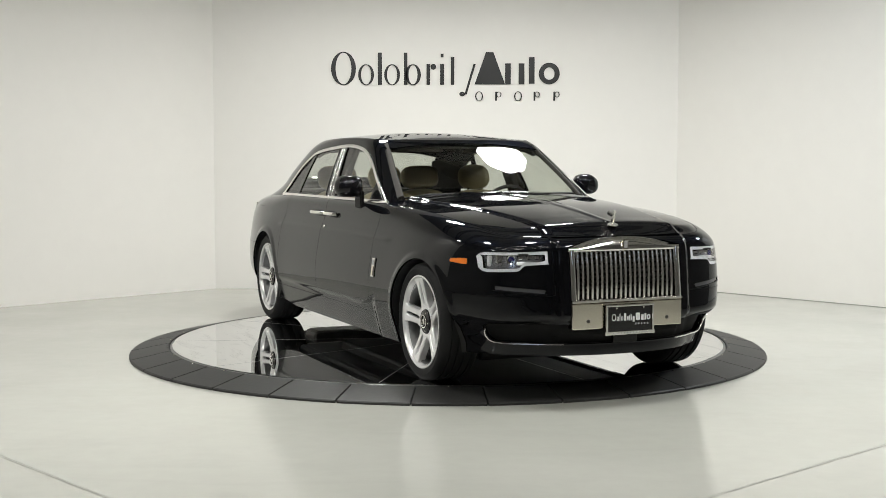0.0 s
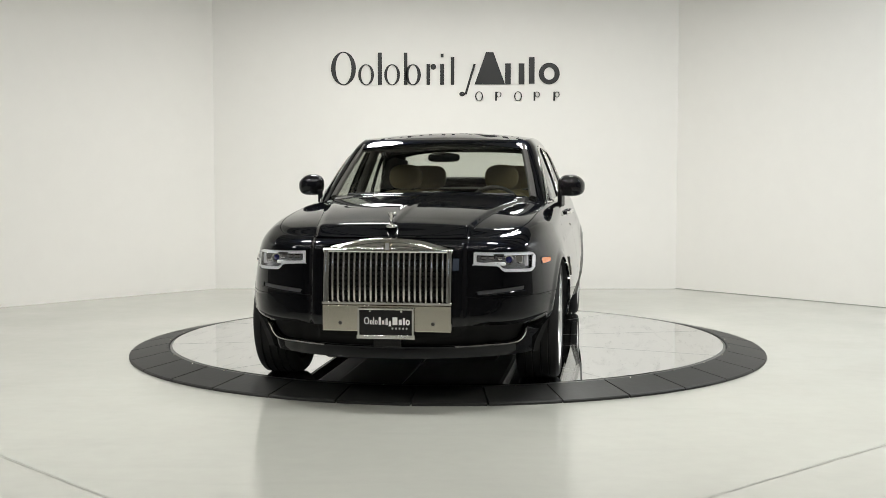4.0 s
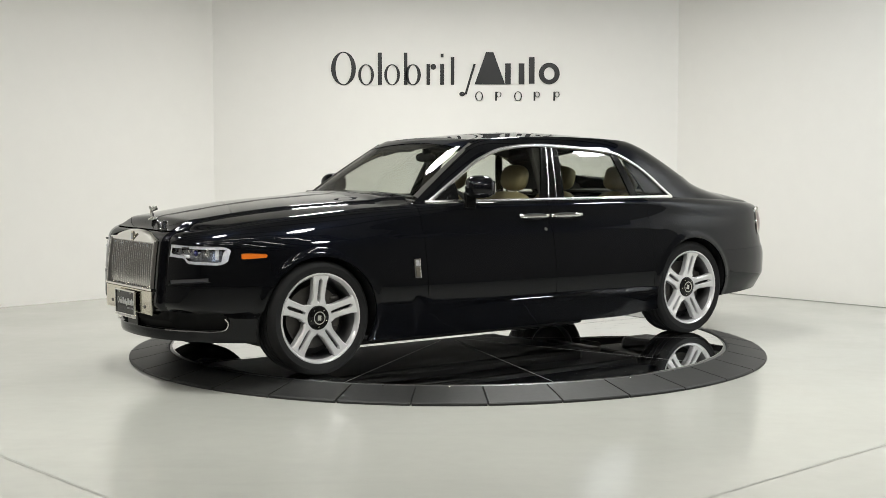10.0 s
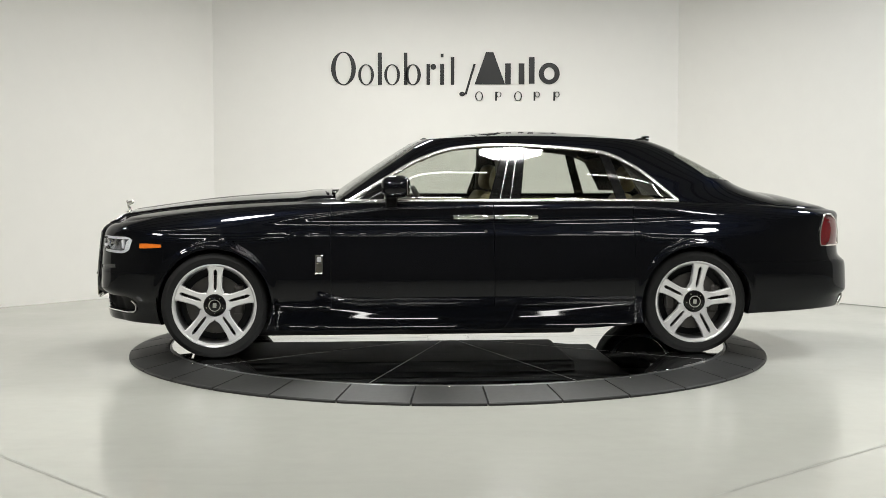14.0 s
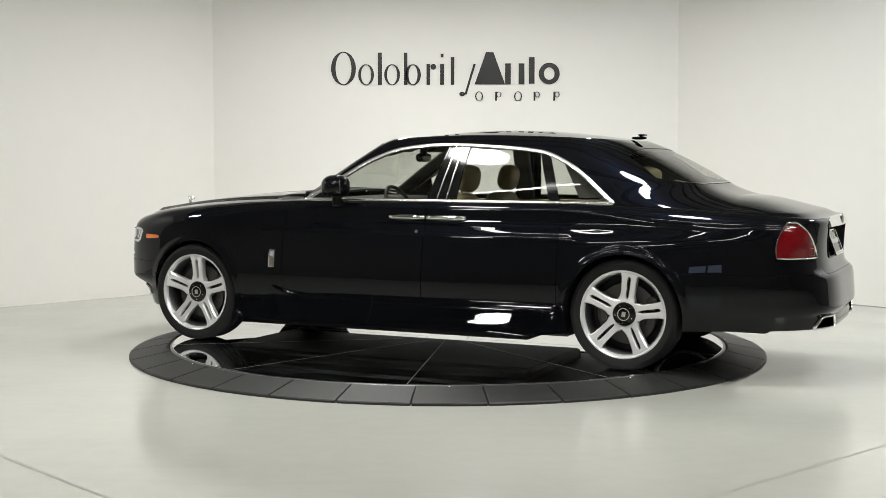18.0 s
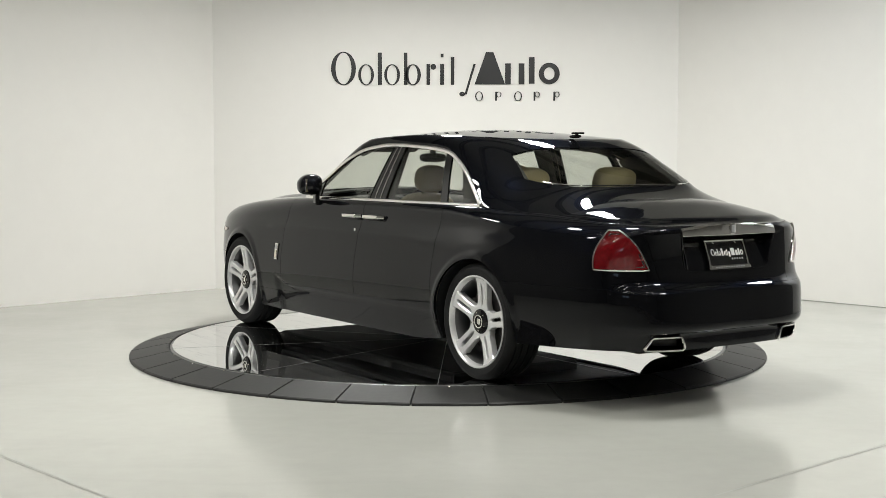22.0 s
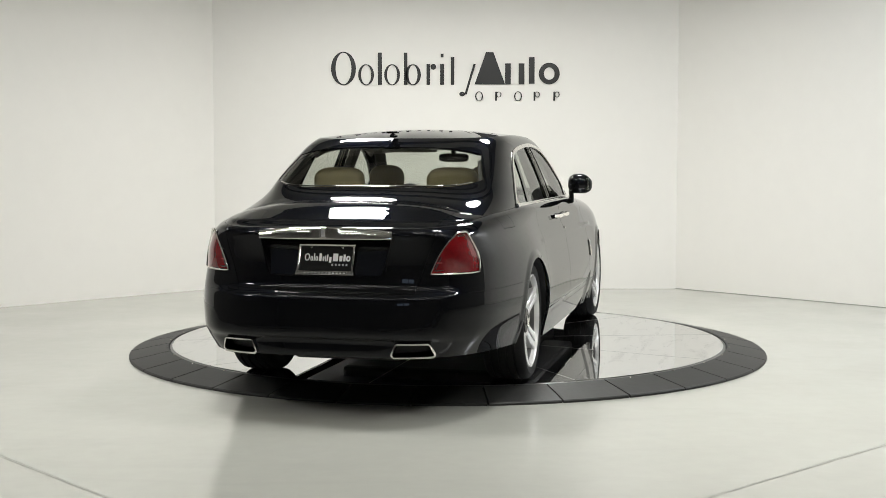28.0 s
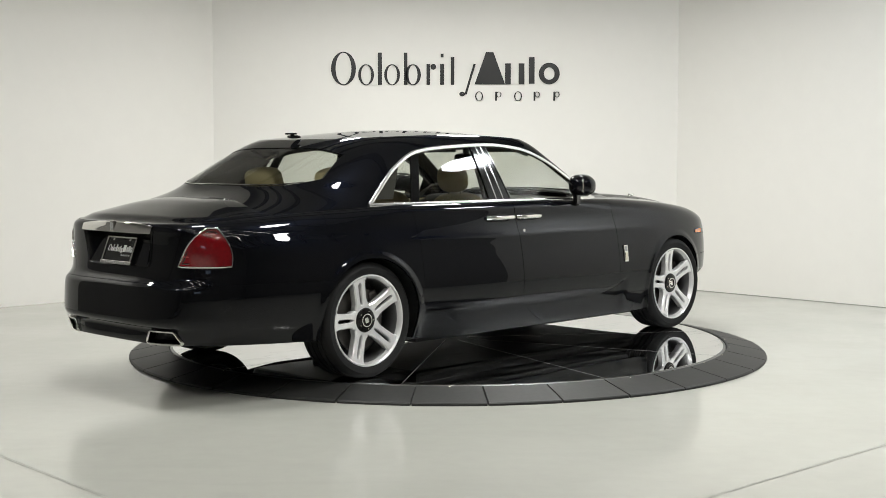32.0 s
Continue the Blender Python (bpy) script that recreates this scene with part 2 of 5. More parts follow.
# saw-cut joints in the floor, thin filled strips
for a, b in (((-4.2, -1.397), (0.4, -6.217)), ((-0.2, -5.474), (4.4, -1.274))):
    d = (Vector(b) - Vector(a)).normalized()
    n = Vector((-d.y, d.x)) * 0.004
    v = [(*(Vector(a) + n), 0.0015), (*(Vector(a) - n), 0.0015), (*(Vector(b) - n), 0.0015), (*(Vector(b) + n), 0.0015)]
    tagged(mesh_object("floor_joint", v, [(0, 1, 2, 3)], JOINT), "thin dark saw-cut joint in the floor", "floor joint", kind="structure")

# thin darker strip along the foot of the right-hand wall
d = (Vector(SIDE_R) - Vector((BACK_R, BACK_Y))).normalized()
n = Vector((d.y, -d.x)) * 0.004
v = [(*(Vector(q) + n * k), z) for q in ((BACK_R, BACK_Y), SIDE_R) for z in (0.0, 0.007) for k in (0.0, 1.0)]
tagged(mesh_object("wall_foot_strip", v, [(1, 5, 7, 3), (3, 7, 6, 2), (0, 1, 3, 2), (4, 6, 7, 5)], JOINT), "thin darker strip between wall and floor", "wall joint", kind="structure")

# steel roof beams
for y in (-11.0, -9.6, -8.2, -6.8, -5.4, -4.0, -2.6, -1.2, 0.2, 1.6, 3.0):
    tagged(part("ceiling_beam", box_bm((16.6, 0.18, 0.30), (0, y, CEIL_H - 0.16), 0.01), BEAM, None), "grey steel roof beam", "beam", "roof beams", "structure")


def softbox(x, y, z, w, mat=DIFFUSER):
    """An eight-sided softbox that shines down."""
    e = new("softbox")
    ring8 = [(math.cos(radians(45 * k + 22.5)) * w / 2, math.sin(radians(45 * k + 22.5)) * w / 2) for k in range(8)]
    b = bmesh.new()
    b.faces.new([b.verts.new((px, py, 0.0)) for px, py in reversed(ring8)])
    part("diffuser", b, mat, e, "glowing white diffuser")
    v = [(px * 1.03, py * 1.03, -0.01) for px, py in ring8] + [(px * 1.03, py * 1.03, 0.06) for px, py in ring8] + [(px * 0.25, py * 0.25, 0.34) for px, py in ring8]
    f = [(k, (k + 1) % 8, (k + 1) % 8 + 8, k + 8) for k in range(8)] + [(k + 8, (k + 1) % 8 + 8, (k + 1) % 8 + 16, k + 16) for k in range(8)] + [tuple(range(16, 24))]
    mesh_object("housing", v, f, HOUSING, e)
    part("hanger", box_bm((0.03, 0.03, CEIL_H - z - 0.3), (0, 0, (CEIL_H - z) / 2 + 0.16)), HOUSING, e)
    e.matrix_basis = pose(x, y, z)
    return tagged(e, "glowing eight-sided softbox lamp hung from the ceiling", "studio lamp", "softbox lamps")


for x, y in ((-0.95, 1.60), (1.12, 1.30), (-1.75, -2.1), (0.95, -2.42), (-4.5, -4.9), (3.5, -3.8)):
    softbox(x, y, 3.6, 0.70 if y > 0 else 0.62)
# two added fill lamps, out of view, that brighten the slanted walls
softbox(4.9, 0.2, 4.1, 0.72, mat=FILL_DIFFUSER)
softbox(-5.2, 0.3, 4.1, 0.42)


def strip_lamp(x, y, length):
    e = new("strip_lamp")
    part("tube", box_bm((length, 0.05, 0.03), (0, 0, -0.03), 0.01), TUBE, e, "glowing white tube")
    part("tray", box_bm((length + 0.06, 0.12, 0.05), (0, 0, 0.012), 0.008), BEAM, e)
    for s in (-1, 1):
        part("hanger", box_bm((0.015, 0.015, 0.55), (s * length * 0.4, 0, 0.31)), HOUSING, e)
    e.matrix_basis = pose(x, y, CEIL_H - 0.58)
    return tagged(e, "white fluorescent strip lamp under the roof beams", "strip lamp", "strip lamps")


for y in (-8.5, -6.6, -4.7):
    for x in (-3.6, 0.0, 3.6):
        strip_lamp(x, y, 2.4)

# high daylit window in the wall behind
window_1 = tagged(new("window_1"), "high hall window with pale blue daylight behind it", "window", kind="structure")
for k in range(2):
    xw = -2.95 + 0.95 * k
    part("pane", box_bm((0.86, 0.03, 0.86), (xw, -12.97, 2.75), 0.004), DAYLIGHT, window_1)
    for dx in (-0.45, 0.45):
        part("window_frame", box_bm((0.05, 0.08, 0.96), (xw + dx, -12.95, 2.75), 0.006), BEAM, window_1)
    for dz in (-0.455, 0.455):
        part("window_frame", box_bm((0.85, 0.08, 0.05), (xw, -12.95, 2.75 + dz), 0.006), BEAM, window_1)

# ---- turntable: a fixed ramp ring round a turning deck ----
RING_R, DISC_R, DISC_Z = 2.339, 2.039, 0.070


def ring_segment(a0, a1):
    """One piece of the ramp ring between two angles (degrees)."""
    prof = [(RING_R, 0.0), (RING_R, 0.012), (RING_R - 0.006, 0.018), (DISC_R + 0.032, 0.068), (DISC_R + 0.022, 0.066), (DISC_R + 0.020, 0.0)]
    n = 10
    v, f = [], []
    for i in range(n + 1):
        a = radians(a0 + (a1 - a0) * i / n)
        for r, h in prof:
            v.append((r * math.cos(a), r * math.sin(a), h))
    k = len(prof)
    for i in range(n):
        for q in range(k - 1):
            f.append((i * k + q, (i + 1) * k + q, (i + 1) * k + q + 1, i * k + q + 1))
    f.append(tuple(range(k))[::-1])
    f.append(tuple(range(n * k, (n + 1) * k)))
    return v, f


ring = tagged(new("turntable_ring"), "fixed black rubber ramp ring round the turntable", "turntable ring")
STEP = 360 / 33
seg0 = None
for i in range(33):
    a = -95.19 + i * STEP
    if seg0 is None:
        v, f = ring_segment(0.14, STEP - 0.14)
        seg0 = mesh_object("ramp_segment", v, f, RUBBER, ring)
        seg0.matrix_basis = pose(0, 0, 0, 0, 0, a)
    else:
        o = new("ramp_segment", seg0.data)
        o.parent = ring
        o.matrix_basis = pose(0, 0, 0, 0, 0, a)
v, f = lathe([(RING_R - 0.05, 0.0), (RING_R - 0.02, 0.006), (DISC_R + 0.03, 0.055), (DISC_R + 0.03, 0.0)], 96, "z", True)
mesh_object("ring_base", v, f, MATTE, ring)

screw = None
for i in range(33):
    a = -95.19 + (i + 0.5) * STEP
    if screw is None:
        v, f = lathe([(0.0, 0.003), (0.005, 0.003), (0.007, 0.0)], 10, "z")
        o = mesh_object("screw", v, f, STEEL, ring, "bright steel screw")
        screw = o.data
    else:
        o = new("screw", screw)
        o.parent = ring
    o.matrix_basis = pose(0, 0, 0, 0, 0, a) @ pose(DISC_R + 0.034, 0, 0.0665)

disc = tagged(new("turntable_deck"), "round glossy black turntable deck in seamed panels", "turntable deck")


def deck_panel(a0, a1, r0, r1):
    n = 16
    gap = 0.0025
    v, f = [], []
    for i in range(n + 1):
        a = radians(a0 + (a1 - a0) * i / n)
        for r, z in ((r1 - gap, 0.040), (r1 - gap, DISC_Z - 0.002), (r1 - gap - 0.003, DISC_Z), (r0 + gap, DISC_Z), (r0 + gap, 0.040)):
            w = gap * (1 if i == 0 else -1 if i == n else 0) * (-1)
            ca, sa = math.cos(a), math.sin(a)
            v.append((r * ca + w * sa, r * sa - w * ca, z))
    for i in range(n):
        for q in range(4):
            f.append((i * 5 + q, (i + 1) * 5 + q, (i + 1) * 5 + q + 1, i * 5 + q + 1))
    f.append(tuple(range(5))[::-1])
    f.append(tuple(range(n * 5, n * 5 + 5)))
    return v, f


for k in range(10):
    v, f = deck_panel(36 * k, 36 * k + 36, 0.1545, DISC_R)
    mesh_object("deck_panel", v, f, DISC, disc)
# pale strips added along the seams, for the light that glints on them
SEAM_GLINT = material("seam_glint", (0.34, 0.34, 0.33), 0.35, metal=0.6)
for k in range(10):
    o = part("seam_glint", box_bm((1.86, 0.0035, 0.004), (1.095, 0, DISC_Z - 0.0014)), SEAM_GLINT, disc)
    o.matrix_basis = pose(0, 0, 0, 0, 0, 36 * k)
v, f = lathe([(0.0, DISC_Z), (0.155, DISC_Z), (0.155, 0.04), (0.0, 0.04)], 48, "z")
mesh_object("hub_plate", v, f, DISC, disc)
v, f = lathe([(DISC_R - 0.03, 0.0), (DISC_R + 0.014, 0.0), (DISC_R + 0.014, DISC_Z - 0.008), (DISC_R + 0.002, DISC_Z - 0.003), (DISC_R + 0.002, 0.04), (DISC_R - 0.03, 0.04)], 128, "z", True)
mesh_object("deck_rim", v, f, DISC_EDGE, disc, "grey metal edge of the deck")
v, f = lathe([(DISC_R - 0.02, 0.01), (DISC_R - 0.02, 0.045), (0.0, 0.045)], 96, "z")
mesh_object("under_plate", v, f, UNDER, disc)


# ---- the car: one set of smooth body sheets, cut into panels ----
car = tagged(new("car"), "dark blue-black luxury saloon with chrome grille and silver wheels", "car")

WB, TRACK, HUB_Z = 1.6475, 0.80, 0.428
ARCH = 0.385
NF, NR = 6.0, 5.4      # squareness of the plan at nose and tail
XM = -0.2

side_w = curve_of([(0.20, 0.905), (0.25, 0.922), (0.30, 0.933), (0.36, 0.9425), (0.42, 0.9515), (0.48, 0.9590), (0.53, 0.9635), (0.58, 0.9655), (0.63, 0.9640), (0.68, 0.9590), (0.74, 0.9505), (0.80, 0.9400), (0.86, 0.9290), (0.90, 0.9185), (0.94, 0.9045), (0.98, 0.8900), (1.02, 0.8800), (1.06, 0.8740), (1.14, 0.866)])
nose_x = curve_of([(0.20, 2.39), (0.27, 2.450), (0.285, 2.474), (0.297, 2.484), (0.312, 2.4885), (0.335, 2.489), (0.36, 2.488), (0.42, 2.489), (0.50, 2.488), (0.62, 2.480), (0.80, 2.462), (1.0, 2.432)])
tail_x = curve_of([(0.26, -2.855), (0.35, -2.871), (0.38, -2.876), (0.40, -2.875), (0.44, -2.871), (0.455, -2.884), (0.475, -2.900), (0.60, -2.893), (0.68, -2.880), (0.712, -2.845), (0.74, -2.826), (0.85, -2.815), (0.98, -2.825), (1.08, -2.850)])
tail_side = curve_of([(0.26, -2.825), (0.38, -2.862), (0.47, -2.880), (0.60, -2.880), (0.70, -2.860), (0.78, -2.835), (0.86, -2.818), (0.98, -2.825), (1.08, -2.850)])
sill_z = curve_of([(2.5, 0.296), (2.1, 0.282), (1.9, 0.268), (1.2, 0.250), (-1.2, 0.250), (-1.95, 0.330), (-2.5, 0.348), (-2.9, 0.362)])
shoulder_z = curve_of([(2.5, 0.962), (2.35, 0.986), (2.1, 1.032), (1.63, 1.082), (1.2, 1.108), (0.8, 1.122), (0.2, 1.128), (-1.5, 1.128), (-2.0, 1.113), (-2.4, 1.085), (-2.7, 1.055), (-2.9, 1.038)])
fillet_r = curve_of([(2.5, 0.06), (2.3, 0.095), (1.6, 0.13), (0.9, 0.10), (0.4, 0.06), (-1.2, 0.06), (-1.8, 0.11), (-2.2, 0.12), (-2.6, 0.09), (-2.9, 0.035)])
crown_z = curve_of([(2.46, 0.974), (2.40, 0.994), (2.25, 1.036), (2.03, 1.071), (1.63, 1.120), (1.22, 1.150), (0.976, 1.162), (0.75, 1.170), (0.3, 1.17), (-1.9, 1.162), (-2.10, 1.172), (-2.18, 1.178), (-2.26, 1.176), (-2.37, 1.164), (-2.45, 1.147), (-2.55, 1.1203), (-2.65, 1.0930), (-2.75, 1.0655), (-2.82, 1.0465), (-2.87, 1.031)])
TOP_ANGLE = radians(72)


def nf(z):
    z = np.asarray(z, float)
    return NF - 0.8 * ease((0.95 - z) / 0.50) - 0.9 * ease((0.50 - z) / 0.20)


def nr(z):
    z = np.asarray(z, float)
    return NR - 0.6 * ease((0.98 - z) / 0.45) - 0.9 * ease((0.50 - z) / 0.20)


def body_plan(phi, b, f, r, z=1.0):
    """A rounded plan outline at one height: half width b, nose f, tail r."""
    c, s = np.cos(phi), np.sin(phi)
    front = phi < math.pi / 2
    n = np.where(front, nf(z), nr(z))
    k = np.abs(c) ** (2 / n)
    x = np.where(front, XM + (f - XM) * k, XM + (r - XM) * k)
    return x, b * np.abs(s) ** (2 / n)


def chin_bow(y, z):
    """How far the lower front bumper sweeps back towards its corners."""
    return 0.11 * np.clip(np.abs(y) / 0.55, 0, 1) ** 2 * ease((0.53 - np.asarray(z, float)) / 0.10)


def wall_point(phi, v):
    """A point on the upright skin: phi goes round from the nose's middle (0) to the tail's (pi); v rises from 0 to 1, the last sixth over the shoulder."""
    phi, v = np.asarray(phi, float), np.asarray(v, float)
    x0, _ = body_plan(phi, 0.95, 2.46, -2.85)
    zt, zb, r = shoulder_z(x0), sill_z(x0), fillet_r(x0)
    up = np.clip((v - 0.84) / 0.16, 0, 1) * TOP_ANGLE
    z = zb + (zt - r - zb) * np.clip(v / 0.84, 0, 1) + r * np.sin(up)
    inset = r * (1 - np.cos(up))
    _, y = body_plan(phi, side_w(z) - inset, nose_x(z), tail_x(z), z)
    tail = tail_side(z) + (tail_x(z) - tail_side(z)) * ease((0.84 - y) / 0.26)
    x, y = body_plan(phi, side_w(z) - inset, nose_x(z) - inset, tail + inset, z)
    x = x - chin_bow(y, z) * ease((x - 1.6) / 0.4)
    # raised nose block round the grille
    nose = ease((0.445 - y) / 0.022) * ease((x - 2.15) / 0.15) * ease((z - 0.362) / 0.05)
    x = x + 0.030 * nose
    # creases along the doors: a low step that sweeps up behind the front wheel, and a fine line under the handles
    low = 0.452 + 0.070 * np.clip((x - 0.66) / 0.30, 0, 1) ** 2
    mid = ease((0.985 - x) / 0.10) * ease((x + 1.30) / 0.12) * (y > 0.6)
    y = y - mid * (1 - ease((z - low + 0.008) / 0.016)) * 0.013
    y = y - ease((1.34 - np.abs(x)) / 0.12) * (y > 0.6) * 0.016 * np.clip((0.440 - z) / 0.19, 0, 1)
    y = y + 0.0042 * np.exp(-((z - 0.895) / 0.013) ** 2) * ease((1.20 - x) / 0.15) * ease((x + 1.35) / 0.15) * (y > 0.6)
    # swelling fenders and flared wheel arches
    side = ease((y - 0.55) / 0.2)
    y = y + 0.012 * np.exp(-((x + 1.72) / 0.50) ** 2) * np.exp(-((z - 0.80) / 0.24) ** 2) * side
    y = y + 0.008 * np.exp(-((x - 1.65) / 0.45) ** 2) * np.exp(-((z - 0.82) / 0.22) ** 2) * side
    for wx in (WB, -WB):
        d = np.hypot(x - wx, z - HUB_Z)
        y = y + (0.009 * ease((ARCH + 0.056 - d) / 0.045) + 0.004 * np.exp(-((d - ARCH) / 0.16) ** 2)) * side
    # rounded tail lamps
    g = np.clip(1 - ((z - 0.912) / 0.112) ** 2, 0, 1) * ease((y - 0.60) / 0.08) * ease((-2.57 - x) / 0.10)
    x, y = x - 0.012 * g, y + 0.008 * g
    return np.stack([x, y, z], -1)


def top_point(p, s):
    """A point on the upper skin: p from tail (-1) to nose (1), s from the middle (0) to the shoulder (1)."""
    p, s = np.asarray(p, float), np.asarray(s, float)
    front = p >= 0
    n = np.where(front, NF, NR)
    k1 = 2 ** (-1 / n)
    q = np.abs(p)
    k = (1 - (s * k1) ** n) ** (1 / n)
    h = (1 - (q * k1) ** n) ** (1 / n)
    xe = np.where(front, XM + (2.46 - XM) * q * k, XM + (-2.85 - XM) * q * k)
    zt, r = shoulder_z(xe), fillet_r(xe)
    inset = r * (1 - math.cos(TOP_ANGLE))
    ze = zt - r + r * math.sin(TOP_ANGLE)
    x = np.where(front, XM + (nose_x(ze) - inset - XM) * q * k, XM + (tail_x(ze) + inset - XM) * q * k)
    y = (side_w(ze) - inset) * s * h
    zc = crown_z(x)
    lift = np.maximum(zc - ze, 0) * (1 - s ** np.where(front, 2.4, 3.0))
    end = ease((1 - q) / 0.04)
    z = ze + lift * np.where(q > 0.96, end, 1)
    rise = ease((hood_half(x) - y) / 0.03) * ease((x - 0.6) / 0.2) * ease((2.44 - x) / 0.10)
    z = z + 0.014 * rise
    # the hood kicks up before the windscreen
    z = z + 0.012 * ease((1.105 - x) / 0.13) * ease((x - 0.60) / 0.1) * ease((0.76 - y) / 0.12)
    # the wake lines that spread from the ornament
    wake = 0.012 + 0.050 * np.clip((2.32 - x) / 1.4, 0, 1)
    z = z + 0.0045 * ease((wake - y) / 0.012 + 0.5) * ease((2.33 - x) / 0.08) * ease((x - 0.85) / 0.3)
    x = x + 0.030 * ease((0.445 - y) / 0.022) * ease((x - 2.15) / 0.15)
    return np.stack([x, y, z], -1)


hood_half = curve_of([(2.5, 0.43), (2.2, 0.465), (1.5, 0.575), (0.7, 0.70)])

# cabin
def cab_front(z):
    d = np.asarray(z, float) - 1.165
    return 0.806 - 1.4265 * d - 0.3 * d * d


def cab_rear(z):
    d = np.asarray(z, float) - 1.17
    return -2.170 + 1.449 * d + 1.10 * d * d - 15.0 * np.maximum(0.075 - d, 0) ** 2


def cab_half(z):
    d = np.asarray(z, float) - 1.10
    return 0.825 - 0.29 * d - 0.23 * d * d


NCF, NCR, XC = 12.0, 4.6, -0.6
ROOF_EDGE, ROOF_R = 1.584, 0.080


def ncr(z):
    """Squareness of the cabin's rear plan: rounder towards its foot."""
    return NCR - 0.3 * ease((1.31 - np.asarray(z, float)) / 0.16)


def cab_plan(phi, z, inset):
    c, s = np.cos(phi), np.sin(phi)
    front = phi < math.pi / 2
    n = np.where(front, NCF, ncr(z))
    k = np.abs(c) ** (2 / n)
    x = np.where(front, XC + (cab_front(z) - inset - XC) * k, XC + (cab_rear(z) + inset - XC) * k)
    y = (cab_half(z) - inset) * np.abs(s) ** (2 / n)
    # the windscreen bows forward in the middle
    x = x + np.where(front, (0.062 * np.clip(1 - (y / 0.74) ** 2, 0, 1) - 0.018) * ease((k - 0.70) / 0.24), 0.0)
    return x, y


def rail_z(x):
    return ROOF_EDGE - 0.024 * np.clip((x + 0.45) / 0.65, 0, 1) ** 2 - 0.034 * np.clip((-0.45 - x) / 1.0, 0, 1) ** 2


def cab_point(phi, v):
    phi, v = np.asarray(phi, float), np.asarray(v, float)
    x0, _ = cab_plan(phi, 1.55, 0.0)
    zt = rail_z(x0)
    up = np.clip((v - 0.86) / 0.14, 0, 1) * radians(66)
    z = 1.09 + (zt - ROOF_R - 1.09) * np.clip(v / 0.86, 0, 1) + ROOF_R * np.sin(up)
    x, y = cab_plan(phi, z, 0.5 * ROOF_R * (1 - np.cos(up)))
    return np.stack([x, y, z], -1)


def roof_point(p, s):
    p, s = np.asarray(p, float), np.asarray(s, float)
    front = p >= 0
    n = np.where(front, NCF, NCR)
    k1 = 2 ** (-1 / n)
    q = np.abs(p)
    k = (1 - (s * k1) ** n) ** (1 / n)
    h = (1 - (q * k1) ** n) ** (1 / n)
    x0 = np.where(front, XC + (cab_front(1.55) - XC) * q * k, XC + (cab_rear(1.55) - XC) * q * k)
    inset = 0.5 * ROOF_R * (1 - math.cos(radians(66)))
    ze = rail_z(x0) - ROOF_R + ROOF_R * math.sin(radians(66))
    x = np.where(front, XC + (cab_front(ze) - inset - XC) * q * k, XC + (cab_rear(ze) + inset - XC) * q * k)
    y = (cab_half(ze) - inset) * s * h
    z = ze + 0.044 * (1 - s ** 2.0) * (1 - q ** 2.2)
    return np.stack([x, y, z], -1)


